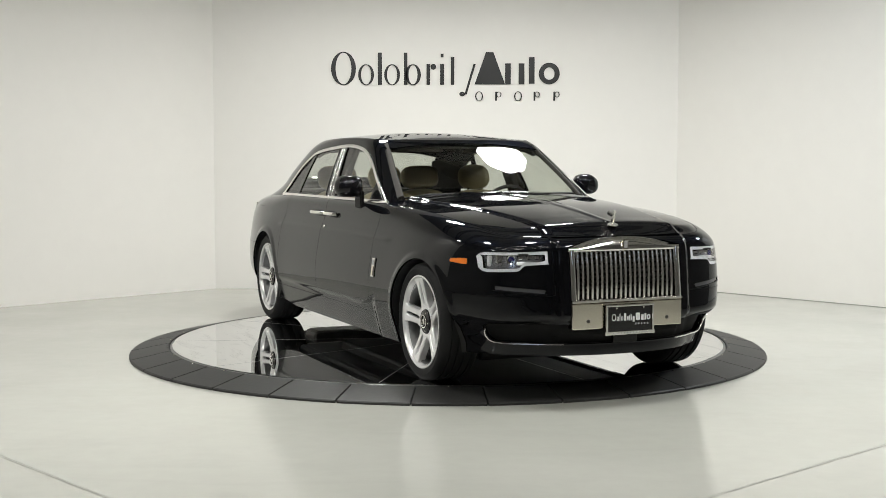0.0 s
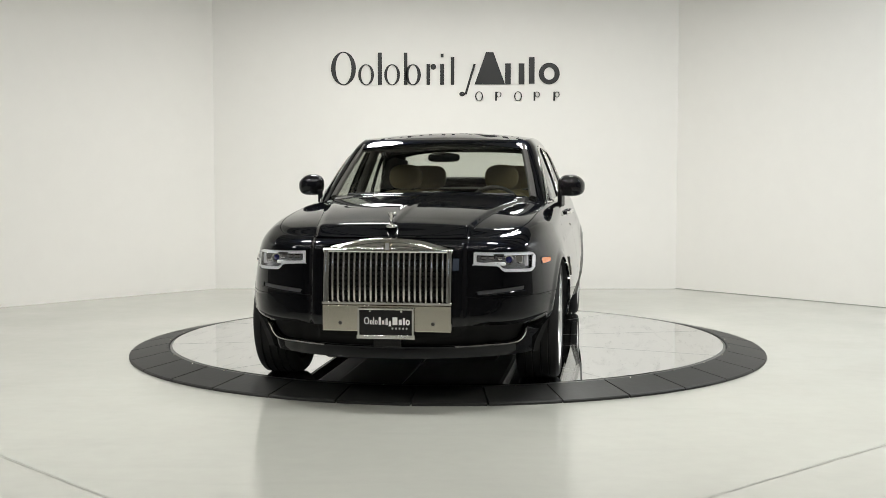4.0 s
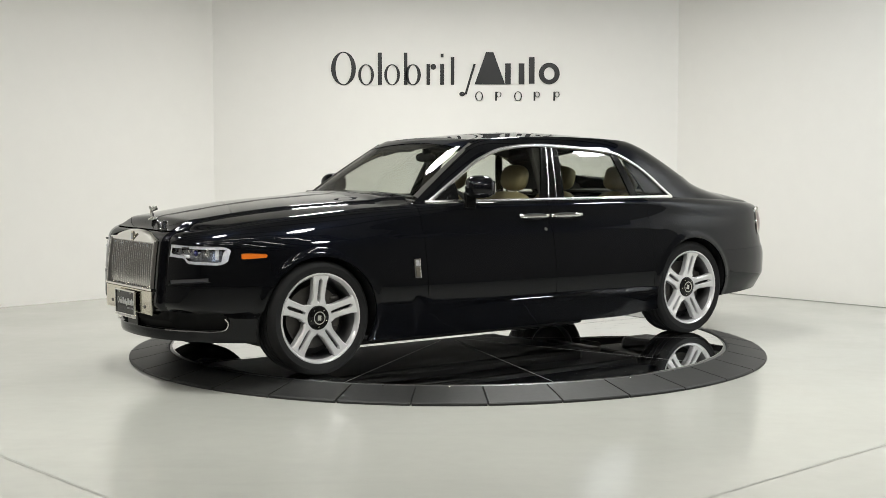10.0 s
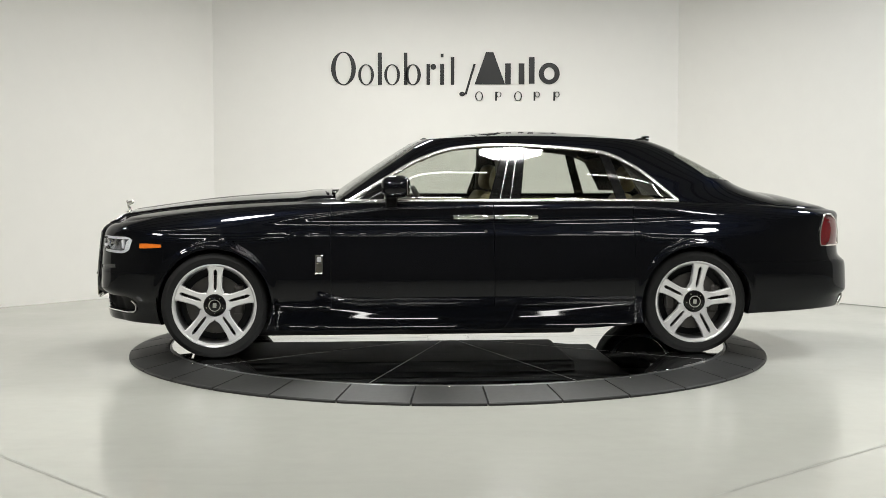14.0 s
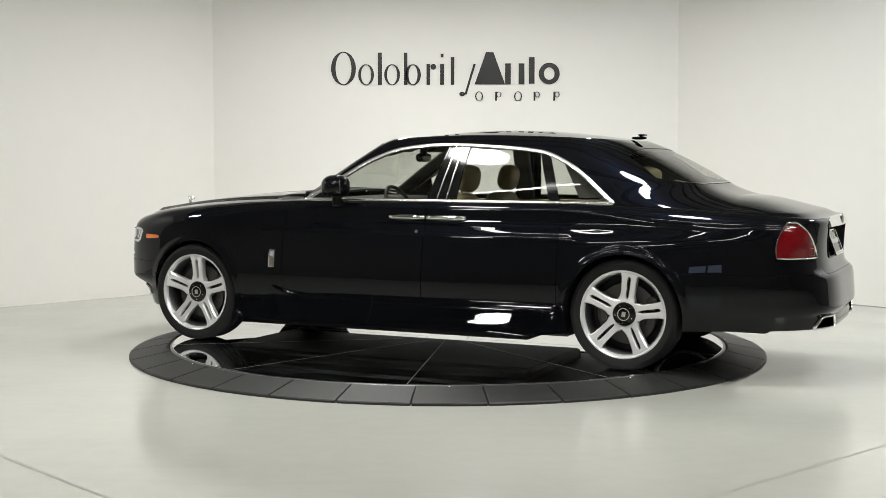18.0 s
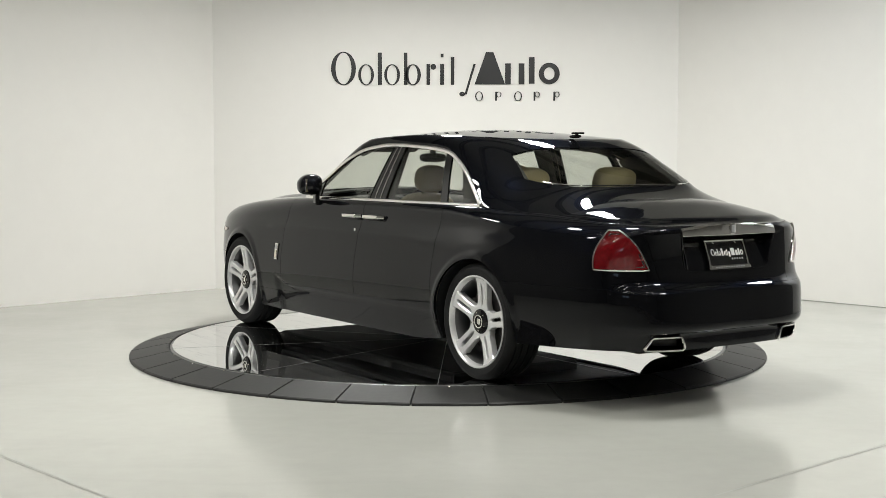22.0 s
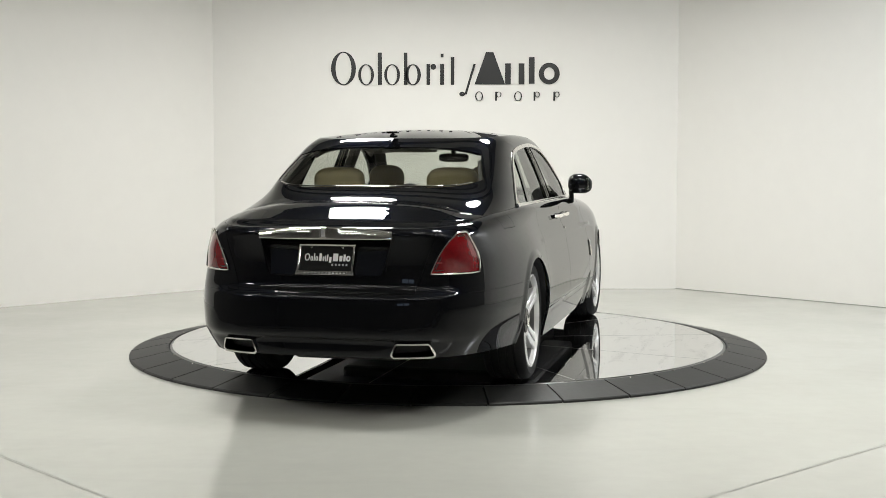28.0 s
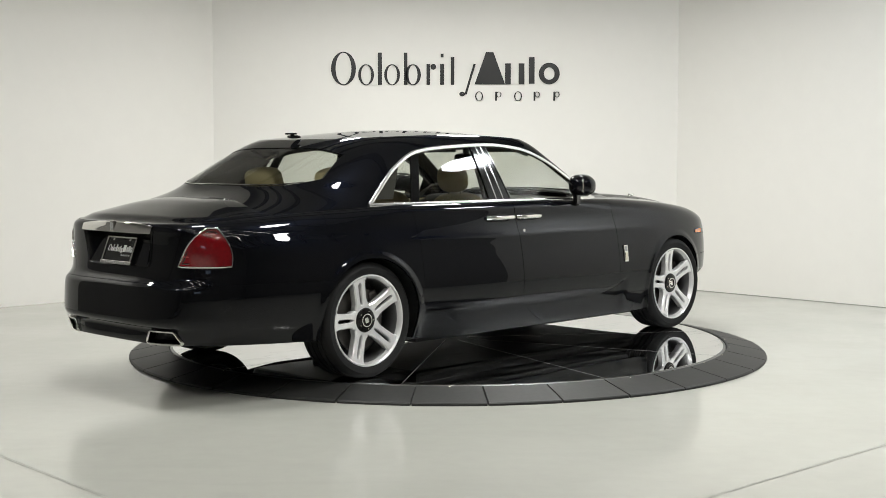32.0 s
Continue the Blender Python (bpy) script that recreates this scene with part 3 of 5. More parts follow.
class Sheet:
    """A grid on a smooth surface, whose cells are sorted into panels; edges run along the panels' outlines."""

    def __init__(self, point, us, vs, label):
        self.nu, self.nv = len(us), len(vs)
        U, V = np.meshgrid(us, vs, indexing="ij")
        U, V = U.ravel().copy(), V.ravel().copy()
        P = point(U, V)
        L = label(P)
        nu, nv = self.nu, self.nv
        idx = np.arange(nu * nv).reshape(nu, nv)
        edges = np.concatenate([np.stack([idx[:-1].ravel(), idx[1:].ravel()], 1), np.stack([idx[:, :-1].ravel(), idx[:, 1:].ravel()], 1)])
        e = edges[L[edges[:, 0]] != L[edges[:, 1]]]
        snapped = np.zeros(nu * nv, bool)
        if len(e):
            lo, hi = np.zeros(len(e)), np.ones(len(e))
            for _ in range(14):
                mid = (lo + hi) / 2
                um = U[e[:, 0]] + (U[e[:, 1]] - U[e[:, 0]]) * mid
                vm = V[e[:, 0]] + (V[e[:, 1]] - V[e[:, 0]]) * mid
                same = label(point(um, vm)) == L[e[:, 0]]
                lo, hi = np.where(same, mid, lo), np.where(same, hi, mid)
            t = (lo + hi) / 2
            best = {}
            for (a, b), q in zip(e, t):
                who, far = (a, q) if q < 0.5 else (b, 1 - q)
                if far < best.get(who, (9, 0, 0))[0]:
                    best[who] = (far, U[a] + (U[b] - U[a]) * q, V[a] + (V[b] - V[a]) * q)
            for who, (_, uu, vv) in best.items():
                i, j = divmod(who, nv)
                if i in (0, nu - 1):
                    uu = U[who]
                if j in (0, nv - 1):
                    vv = V[who]
                U[who], V[who], snapped[who] = uu, vv, True
        self.P = point(U, V)
        quads = np.stack([idx[:-1, :-1].ravel(), idx[1:, :-1].ravel(), idx[1:, 1:].ravel(), idx[:-1, 1:].ravel()], 1)
        touched = snapped[quads].any(1)
        cu, cv = U[quads].mean(1), V[quads].mean(1)
        lab = label(point(cu, cv))
        faces = [tuple(q) for q in quads[~touched]]
        labels = list(lab[~touched])
        tris = []
        for q in quads[touched]:
            if snapped[q[0]] and snapped[q[2]] or not (snapped[q[1]] and snapped[q[3]]):
                tris += [(q[0], q[1], q[2]), (q[0], q[2], q[3])]
            else:
                tris += [(q[0], q[1], q[3]), (q[1], q[2], q[3])]
        if tris:
            t = np.array(tris)
            lt = label(point(U[t].mean(1), V[t].mean(1)))
            faces += [tuple(q) for q in t]
            labels += list(lt)
        self.faces, self.labels = faces, np.array(labels)
        # smooth normals of the whole sheet
        N = np.zeros_like(self.P)
        for q, a, b in ((0, 1, 3), (1, 2, 0), (2, 3, 1), (3, 0, 2)):
            fn = np.cross(self.P[quads[:, a]] - self.P[quads[:, q]], self.P[quads[:, b]] - self.P[quads[:, q]])
            np.add.at(N, quads[:, q], fn)
        N /= np.maximum(np.linalg.norm(N, axis=1), 1e-12)[:, None]
        self.N = N


def panel(name, pieces, mat, parent, label="", mirror=0, both=False, gap=0.002, depth=0.014, offset=0.0):
    """One body panel out of (sheet, label, flip) pieces. mirror: 0 left, 1 right; both: left and right joined in the middle."""
    verts, norms, faces, at = [], [], [], {}
    for sheet, which, flip in pieces:
        sel = [f for f, l in zip(sheet.faces, sheet.labels) if l == which]
        for side in ((0, 1) if both else (mirror,)):
            sgn = -1.0 if side else 1.0
            for i in sorted({i for f in sel for i in f}):
                p = sheet.P[i]
                middle = both and abs(p[1]) < 1e-4
                key = (id(sheet), 0 if middle else side, i)
                if key not in at:
                    at[key] = len(verts)
                    nn = sheet.N[i]
                    verts.append(np.array([p[0], p[1] * sgn, p[2]]))
                    norms.append(np.array([nn[0], 0.0 if middle else nn[1] * sgn, nn[2]]))
            for f in sel:
                g = [at[(id(sheet), 0 if both and abs(sheet.P[i][1]) < 1e-4 else side, i)] for i in f]
                if side:
                    g = g[::-1]
                if len(set(g)) > 2:
                    faces.append(tuple(dict.fromkeys(g)))
    if not faces:
        return None
    V, N = np.array(verts), np.array(norms)
    N /= np.maximum(np.linalg.norm(N, axis=1), 1e-9)[:, None]
    count = {}
    for f in faces:
        for a, b in zip(f, f[1:] + f[:1]):
            count[(a, b)] = count.get((a, b), 0) + 1
    border = [(a, b) for (a, b) in count if (b, a) not in count]
    inner = {}
    for f in faces:
        c = V[list(f)].mean(0)
        for i in f:
            inner.setdefault(i, []).append(c)
    push = {}
    for a, b in border:
        d = V[b] - V[a]
        w = np.cross(N[a], d)
        ln = np.linalg.norm(w)
        if ln > 1e-9:
            for i in (a, b):
                push.setdefault(i, []).append(w / ln)
    V = V + N * offset
    W = V.copy()
    for i, ws in push.items():
        m = np.mean(ws, 0)
        ln = np.linalg.norm(m)
        if ln > 1e-6:
            W[i] = V[i] + m / max(ln, 0.6) * gap
    out_v, out_n = list(W), list(N)
    rim = {}
    for i in push:
        m = np.mean(push[i], 0)
        m = -m / max(np.linalg.norm(m), 1e-6)
        rim[i] = len(out_v)
        out_v += [W[i], W[i] - N[i] * depth]
        out_n += [m, m]
    out_f = list(faces)
    for a, b in border:
        if a in rim and b in rim:
            out_f.append((rim[b], rim[a], rim[a] + 1, rim[b] + 1))
    ob = mesh_object(name, out_v, out_f, mat, parent, label, smooth=True, normals=out_n)
    return ob

def plan_samples(n_front, n_end, n_side_f, n_side_r, n_rear):
    """Angles round the plan, evenly spaced along the skin."""
    kf, kr = 2 ** (-1 / n_front), 2 ** (-1 / n_rear)
    a = np.arcsin(np.linspace(0, kf, n_end) ** (n_front / 2))
    b = np.arccos(np.linspace(kf, 0, n_side_f) ** (n_front / 2))
    c = math.pi - np.arccos(np.linspace(0, kr, n_side_r) ** (n_rear / 2))
    d = math.pi - np.arcsin(np.linspace(kr, 0, n_end) ** (n_rear / 2))
    return np.concatenate([a, b[1:], c[1:], d[1:]])


def rows_of(split, n1, n2):
    return np.concatenate([np.linspace(0, split, n1), np.linspace(split, 1, n2 + 1)[1:]])


# panel numbers on the skins
(HOLE, BUMPER_F, FENDER, DOOR_F, DOOR_R, QUARTER, BUMPER_R, ROCKER, LAMP, STRIP, INTAKE, TAIL, MARKER, PIPE, TRUNK, RECESS,
 HOOD, COWL, WINDSCREEN, GLASS_F, GLASS_R, GLASS_Q, REARGLASS, PILLAR, BPILLAR, ROOF, FUEL, LAMPIN, DIVIDER, SAIL) = range(30)

DOOR_1, DOOR_2, DOOR_3, DOOR_Z = 0.865, -0.245, -1.215, 0.405
GR_W, GR_Z0, GR_Z1 = 0.366, 0.452, 0.968


def tail_in(zt):
    """The tail lamp's inner edge, zt from its foot (0) to its top (1)."""
    zt = np.clip(np.asarray(zt, float), 0, 1)
    return 0.570 + 0.085 * zt + 0.040 * zt ** 3


def tail_out(zt):
    """How far forward the tail lamp's bowed outer edge reaches."""
    zt = np.clip(np.asarray(zt, float), 0, 1)
    return -2.575 - 0.05 * zt + 0.026 * np.sin(np.pi * zt) ** 0.9


def wall_label(P):
    x, y, z = P[:, 0], P[:, 1], P[:, 2]
    L = np.full(len(x), QUARTER)
    L[x > DOOR_3] = DOOR_R
    L[x > DOOR_2] = DOOR_F
    L[x > DOOR_1] = FENDER
    L[(z < DOOR_Z) & (x > -1.5) & (x < 1.5)] = ROCKER
    L[(x < -1.7) & (z < 0.700)] = BUMPER_R
    L[(x > 1.7) & (z < 0.645)] = BUMPER_F
    L[(x > 2.1) & (y < 0.445)] = BUMPER_F
    # boot lid on the tail
    L[(x < -2.5) & (z > 0.702) & (y < 0.50 + 0.33 * (z - 0.72))] = TRUNK
    L[(x < -2.5) & (z > 0.795) & (z < 0.992) & (y < 0.312 + 0.30 * (z - 0.795))] = RECESS
    # lamps
    def lamp(e):
        low = 0.822 - 0.05 * (y - 0.48) - 0.030 * ease((y - 0.61) / 0.04) + 0.022 * np.clip((y - 0.785) / 0.025, 0, 1) ** 2
        return (x > 2.0) & (y > 0.478 + e) & (y < 0.812 - e) & (z < 0.896 - 0.02 * (y - 0.48) - 0.024 * np.clip((y - 0.782) / 0.03, 0, 1) ** 2 - e) & (z > low + e)
    L[lamp(0)] = LAMP
    L[lamp(0.019)] = LAMPIN
    st = (x > 2.0) & (y > 0.500) & (y < 0.757) & (np.abs(z - 0.667 - 0.09 * (y - 0.49)) < 0.011)
    L[st] = STRIP
    it = (x > 2.0) & (y > 0.366) & (y < 0.765) & (z < 0.482) & (z > 0.362 + 0.10 * np.clip((y - 0.69) / 0.075, 0, 1) ** 2)
    L[it] = INTAKE
    L[(x > 2.0) & (y < 0.366) & (z > 0.362) & (z < GR_Z0 + 0.02)] = INTAKE
    L[(x > 2.0) & (y < GR_W) & (z > GR_Z0) & (z < GR_Z1 - 0.05 * (y / GR_W) ** 2)] = HOLE
    mk = (x > 1.995) & (x < 2.150) & (y > 0.7) & (np.abs(z - 0.830) < 0.0175 - 0.006 * np.clip((2.10 - x) / 0.1, 0, 1))
    L[mk] = MARKER
    zt = (z - 0.805) / 0.215
    tl = (x < -2.35) & (zt > 0) & (zt < 1 - 0.10 * np.clip((y - 0.70) / 0.1, -1, 1) ** 4) & (y > tail_in(zt)) & (x < tail_out(zt))
    L[tl] = TAIL
    px = (x < -2.5) & (z > 0.366) & (z < 0.432) & (y > 0.378 + 0.35 * (z - 0.366)) & (y < 0.600 - 0.5 * (z - 0.366))
    L[px] = PIPE
    L[(L == QUARTER) & (x > -2.15) & (x < -1.935) & (z > 1.015)] = FUEL
    for wx in (WB, -WB):
        L[(np.hypot(x - wx, z - HUB_Z) < ARCH) & (y > 0.55)] = HOLE
    return L


def cab_side(x, z=1.125):
    f = np.clip((x - XC) / (cab_front(z) - XC), 0, 1)
    r = np.clip((x - XC) / (cab_rear(z) - XC), 0, 1)
    return cab_half(z) * np.where(x > XC, (1 - f ** NCF) ** (1 / NCF), (1 - r ** ncr(z)) ** (1 / ncr(z)))


def top_label(P):
    x, y, z = P[:, 0], P[:, 1], P[:, 2]
    L = np.full(len(x), QUARTER)
    L[x > DOOR_3] = DOOR_R
    L[x > DOOR_2] = DOOR_F
    L[x > DOOR_1] = FENDER
    base = 0.955 - 0.42 * np.clip(y / 0.80, 0, 1) ** 4
    L[(y < hood_half(x)) & (x > 0.6)] = HOOD
    L[(x < base + 0.02) & (x > 0.2) & (y < cab_side(x, 1.165) + 0.012) ] = COWL
    L[(x < -2.20) & (y < 0.635 - 0.06 * ((-2.2 - x) / 0.6))] = TRUNK
    inside = (y < cab_side(x) - 0.03) & (x < 0.86) & (x > -2.24)
    L[inside & ~((x > 0.70) & (L == COWL))] = HOLE
    L[(x > 2.2) & (y < 0.445) & (x > 2.425 - 0.12 * (y / 0.445) ** 2)] = BUMPER_F
    return L


dlo_top = curve_of([(0.735, 1.130), (0.485, 1.282), (0.252, 1.413), (0.017, 1.488), (-0.3, 1.514), (-0.7, 1.496), (-1.02, 1.462), (-1.23, 1.372), (-1.54, 1.130)])
ws_half = curve_of([(1.09, 0.735), (1.165, 0.716), (1.30, 0.680), (1.45, 0.632), (1.56, 0.598)])
rw_half = curve_of([(1.13, 0.71), (1.19, 0.695), (1.35, 0.630), (1.50, 0.560)])
DLO_Z = 1.136
PILLAR_F, PILLAR_R = -0.228, -0.439


def cab_label(P):
    x, y, z = P[:, 0], P[:, 1], P[:, 2]
    L = np.full(len(x), PILLAR)
    ins = (x < 0.72) & (x > -1.53) & (z > DLO_Z) & (z < dlo_top(x) - 0.012)
    L[ins] = BPILLAR
    L[ins & (x > PILLAR_F - 0.316 * (z - 1.156)) & (x < 0.500)] = GLASS_F
    L[ins & (x < PILLAR_R - 0.131 * (z - 1.156)) & (x > -1.103 + 0.33 * (z - 1.156))] = GLASS_R
    L[ins & (x < -0.8) & (L == BPILLAR)] = DIVIDER
    L[ins & (x > 0.0) & (L == BPILLAR)] = SAIL
    L[ins & (x < -1.175 + 0.35 * (z - 1.156))] = GLASS_Q
    L[(x > 0.0) & (y < ws_half(z)) & (z < 1.530 - 0.045 * (y / 0.6) ** 2)] = WINDSCREEN
    L[(x < -1.2) & (y < rw_half(z)) & (z < 1.487 - 0.05 * (y / 0.6) ** 4) & (z > 1.245 + 0.05 * (y / 0.66) ** 8)] = REARGLASS
    return L


wall = Sheet(wall_point, plan_samples(NF, 62, 165, 165, NR), rows_of(0.84, 54, 9), wall_label)
top = Sheet(top_point, np.concatenate([-(np.linspace(1, 0, 150) ** 0.9), np.linspace(0, 1, 150)[1:] ** 0.9]), np.linspace(0, 1, 60), top_label)
cab = Sheet(cab_point, plan_samples(NCF, 50, 80, 80, NCR), rows_of(0.86, 36, 7), cab_label)
roof = Sheet(roof_point, np.linspace(-1, 1, 80), np.linspace(0, 1, 36), lambda P: np.full(len(P), ROOF))

hood = panel("hood", [(top, HOOD, 0)], PAINT, car, both=True)
bumper_f = panel("front_bumper", [(wall, BUMPER_F, 0), (top, BUMPER_F, 0)], PAINT, car, both=True, gap=0.0010)
bumper_r = panel("rear_bumper", [(wall, BUMPER_R, 0)], PAINT, car, both=True, gap=0.0006)
boot = panel("boot_lid", [(wall, TRUNK, 0), (top, TRUNK, 0)], PAINT, car, both=True)
roof_skin = panel("roof", [(roof, ROOF, 0), (cab, PILLAR, 0)], PAINT, car, both=True, gap=0.0)
panel("cowl", [(top, COWL, 0)], MATTE, car, both=True, gap=0.0, offset=-0.006)
windscreen = panel("windscreen", [(cab, WINDSCREEN, 0)], GLASS, car, both=True, gap=0.0, depth=0.004, offset=-0.003)
rear_window = panel("rear_window", [(cab, REARGLASS, 0)], GLASS, car, both=True, gap=0.0, depth=0.004, offset=-0.003)
panel("front_intake", [(wall, INTAKE, 0)], MESHBLACK, bumper_f, both=True, offset=-0.03, gap=-0.004, depth=-0.03)
doors, lamps, tails = [], [], []
for side in (0, 1):
    panel("fender", [(wall, FENDER, 0), (top, FENDER, 0)], PAINT, car, mirror=side, gap=0.0014)
    fd = panel("front_door", [(wall, DOOR_F, 0), (top, DOOR_F, 0)], PAINT, car, mirror=side)
    rd = panel("rear_door", [(wall, DOOR_R, 0), (top, DOOR_R, 0)], PAINT, car, mirror=side)
    doors.append((fd, rd))
    panel("quarter_panel", [(wall, QUARTER, 0), (top, QUARTER, 0)] + ([] if side else [(wall, FUEL, 0)]), PAINT, car, mirror=side, gap=0.0008)
    panel("rocker_panel", [(wall, ROCKER, 0)], PAINT, car, mirror=side, gap=0.0004)
    panel("window_pane", [(cab, GLASS_F, 0)], GLASS, fd, mirror=side, gap=0.0, depth=0.004, offset=-0.006)
    panel("window_pane", [(cab, GLASS_R, 0)], GLASS, rd, mirror=side, gap=0.0, depth=0.004, offset=-0.006)
    panel("quarter_window", [(cab, GLASS_Q, 0)], GLASS, car, mirror=side, gap=0.0, depth=0.004, offset=-0.006)
    panel("window_pillar", [(cab, BPILLAR, 0)], BLACKTRIM, car, mirror=side, gap=0.0)
    panel("mirror_sail", [(cab, SAIL, 0)], BLACKTRIM, fd, mirror=side, gap=0.0)
    panel("window_divider", [(cab, DIVIDER, 0)], BLACKTRIM, car, mirror=side, gap=0.0)
    panel("side_marker", [(wall, MARKER, 0)], AMBER, car, "amber side marker lamp", mirror=side, gap=0.001, depth=-0.002, offset=0.003)
    panel("light_strip", [(wall, STRIP, 0)], LENSGREY, bumper_f, "grey daytime light strip", mirror=side, gap=0.001, depth=0.006, offset=-0.006)
    tail_unit = panel("tail_lamp", [(wall, TAIL, 0)], RED, car, "red tail lamp", mirror=side, gap=0.004, offset=0.002)
    lamp_unit = panel("headlight", [(wall, LAMP, 0)], LAMPRING, car, "white ringed headlight with a blue projector", mirror=side, gap=0.001, depth=0.05, offset=-0.004)
    panel("lens_cover", [(wall, LAMP, 0), (wall, LAMPIN, 0)], CLEAR, lamp_unit, mirror=side, gap=0.002, depth=0.0, offset=0.001)
    panel("lamp_bowl", [(wall, LAMPIN, 0)], LAMPGREY, lamp_unit, mirror=side, gap=0.0, depth=-0.022, offset=-0.023)
    lamps.append(lamp_unit)
    tails.append(tail_unit)
    panel("exhaust_opening", [(wall, PIPE, 0)], MATTE, bumper_r, mirror=side, gap=0.0, depth=-0.05, offset=-0.05)
panel("fuel_flap", [(wall, FUEL, 0)], PAINT, car, mirror=1, gap=0.002)
panel("inner_shell", [(wall, k, 0) for k in (BUMPER_F, FENDER, DOOR_F, DOOR_R, QUARTER, FUEL, BUMPER_R, ROCKER, TRUNK, MARKER, TAIL, STRIP)], MATTE, car, both=True, gap=0.0, depth=0.0, offset=-0.016)
panel("headliner", [(roof, ROOF, 0)], LINER, car, both=True, gap=0.02, depth=0.0, offset=-0.035)


# ---- places on the skin ----
def front_at(y, z):
    """A point on the nose, y from the middle."""
    s, a = (1, y) if y >= 0 else (-1, -y)
    k = (1 - (a / side_w(z)) ** nf(z)) ** (1 / nf(z))
    x = XM + (nose_x(z) - XM) * k - float(chin_bow(a, z))
    x = x + 0.030 * float(ease((0.445 - a) / 0.022)) * float(ease((x - 2.15) / 0.15)) * float(ease((z - 0.362) / 0.05))
    return np.array([x, s * a, z])


def rear_at(y, z):
    k = (1 - (abs(y) / side_w(z)) ** nr(z)) ** (1 / nr(z))
    return np.array([XM + (tail_x(z) - XM) * k, y, z])


def side_at(x, z, s=1):
    end, n = (nose_x(z), nf(z)) if x > XM else (tail_x(z), nr(z))
    k = abs((x - XM) / (end - XM))
    y = side_w(z) * (1 - k ** n) ** (1 / n)
    for wx in (WB, -WB):
        y = y + 0.010 * math.exp(-((math.hypot(x - wx, z - HUB_Z) - ARCH) / 0.06) ** 2)
    return np.array([x, s * y, z])


def cab_at(x, z, s=1, out=0.0):
    return np.array([x, s * (float(cab_side(np.array(x), z)) + out), z])


def bar(name, pts, nrm, hw, hh, mat, parent, label="", closed=False):
    v, f = sweep(pts, nrm, hw, hh, closed)
    return mesh_object(name, v, f, mat, parent, label, smooth="angle")


def blob(name, at, half, mat, parent, label="", power=2.6, n=28, turn=None):
    """A rounded block with superellipse sections."""
    v, f = [], []
    m = n // 2
    for i in range(m + 1):
        a = -math.pi / 2 + math.pi * i / m
        for j in range(n):
            b = 2 * math.pi * j / n
            e = 2 / power
            q = lambda t: math.copysign(abs(t) ** e, t)
            p = Vector((half[0] * q(math.cos(a)) * q(math.cos(b)), half[1] * q(math.cos(a)) * q(math.sin(b)), half[2] * q(math.sin(a))))
            if turn:
                p = turn @ p
            v.append(p + Vector(at))
    for i in range(m):
        for j in range(n):
            k = (j + 1) % n
            f.append((i * n + j, i * n + k, (i + 1) * n + k, (i + 1) * n + j))
    return mesh_object(name, v, f, mat, parent, label, smooth=True)


def prism(poly, y0, y1, chamfer=0.0):
    """A flat outline in (x, z), from depth y0 to y1, with a chamfer on its outer face."""
    c = np.mean(np.array(poly), 0)
    inner = [(p[0] + (c[0] - p[0]) * chamfer, p[1] + (c[1] - p[1]) * chamfer) for p in poly]
    n = len(poly)
    v = [(x, y0, z) for x, z in poly] + [(x, y1 - 0.004, z) for x, z in poly] + [(x, y1, z) for x, z in inner]
    f = [tuple(range(n)), tuple(range(2 * n, 3 * n))[::-1]]
    for i in range(n):
        j = (i + 1) % n
        f += [(i, n + i, n + j, j), (n + i, 2 * n + i, 2 * n + j, n + j)]
    return v, f


# ---- inside the headlights ----
for lamp_unit, s in zip(lamps, (1, -1)):
    for yy, r, mat, nm, lb in ((0.672, 0.021, LENSBLUE, "projector", "blue projector lens"),):
        p = front_at(yy * s, 0.848) + np.array([-0.024, -0.004 * s, 0])
        v, f = lathe([(0.0, 0.014), (r * 0.55, 0.011), (r * 0.9, 0.003), (r, -0.02)], 28, "y")
        o = mesh_object(nm, v, f, mat, lamp_unit, lb, smooth=True)
        m = Matrix.Translation(p) @ pose(0, 0, 0, 0, 0, -90 + 12 * s)
        o.matrix_basis = m
        v, f = lathe([(r, 0.004), (r + 0.006, 0.006), (r + 0.008, -0.02)], 28, "y")
        o = mesh_object("projector_ring", v, f, CHROME, lamp_unit, smooth="angle")
        o.matrix_basis = m
    for yy in (0.530, 0.575, 0.620):
        p = front_at(yy * s, 0.860) + np.array([-0.030, 0, 0])
        part("reflector", box_bm((0.02, 0.034, 0.026), tuple(p), 0.006), CHROME, lamp_unit)
    p = front_at(0.575 * s, 0.878) + np.array([-0.018, 0, 0])
    part("lamp_mask", box_bm((0.02, 0.14, 0.010), tuple(p), 0.003), MATTE, lamp_unit)
    p = front_at(0.600 * s, 0.828) + np.array([-0.020, 0, 0])
    part("light_guide", box_bm((0.02, 0.110, 0.020), tuple(p), 0.007), LAMPRING, lamp_unit, "white light guide along the lamp's foot")
    p = front_at(0.722 * s, 0.850) + np.array([-0.026, 0, 0])
    part("reflector", box_bm((0.02, 0.040, 0.050), tuple(p), 0.008), CHROME, lamp_unit)
    p = front_at(0.762 * s, 0.838) + np.array([-0.030, -0.004 * s, 0])
    part("reflector", box_bm((0.02, 0.026, 0.062), tuple(p), 0.005), LAMPRING, lamp_unit)

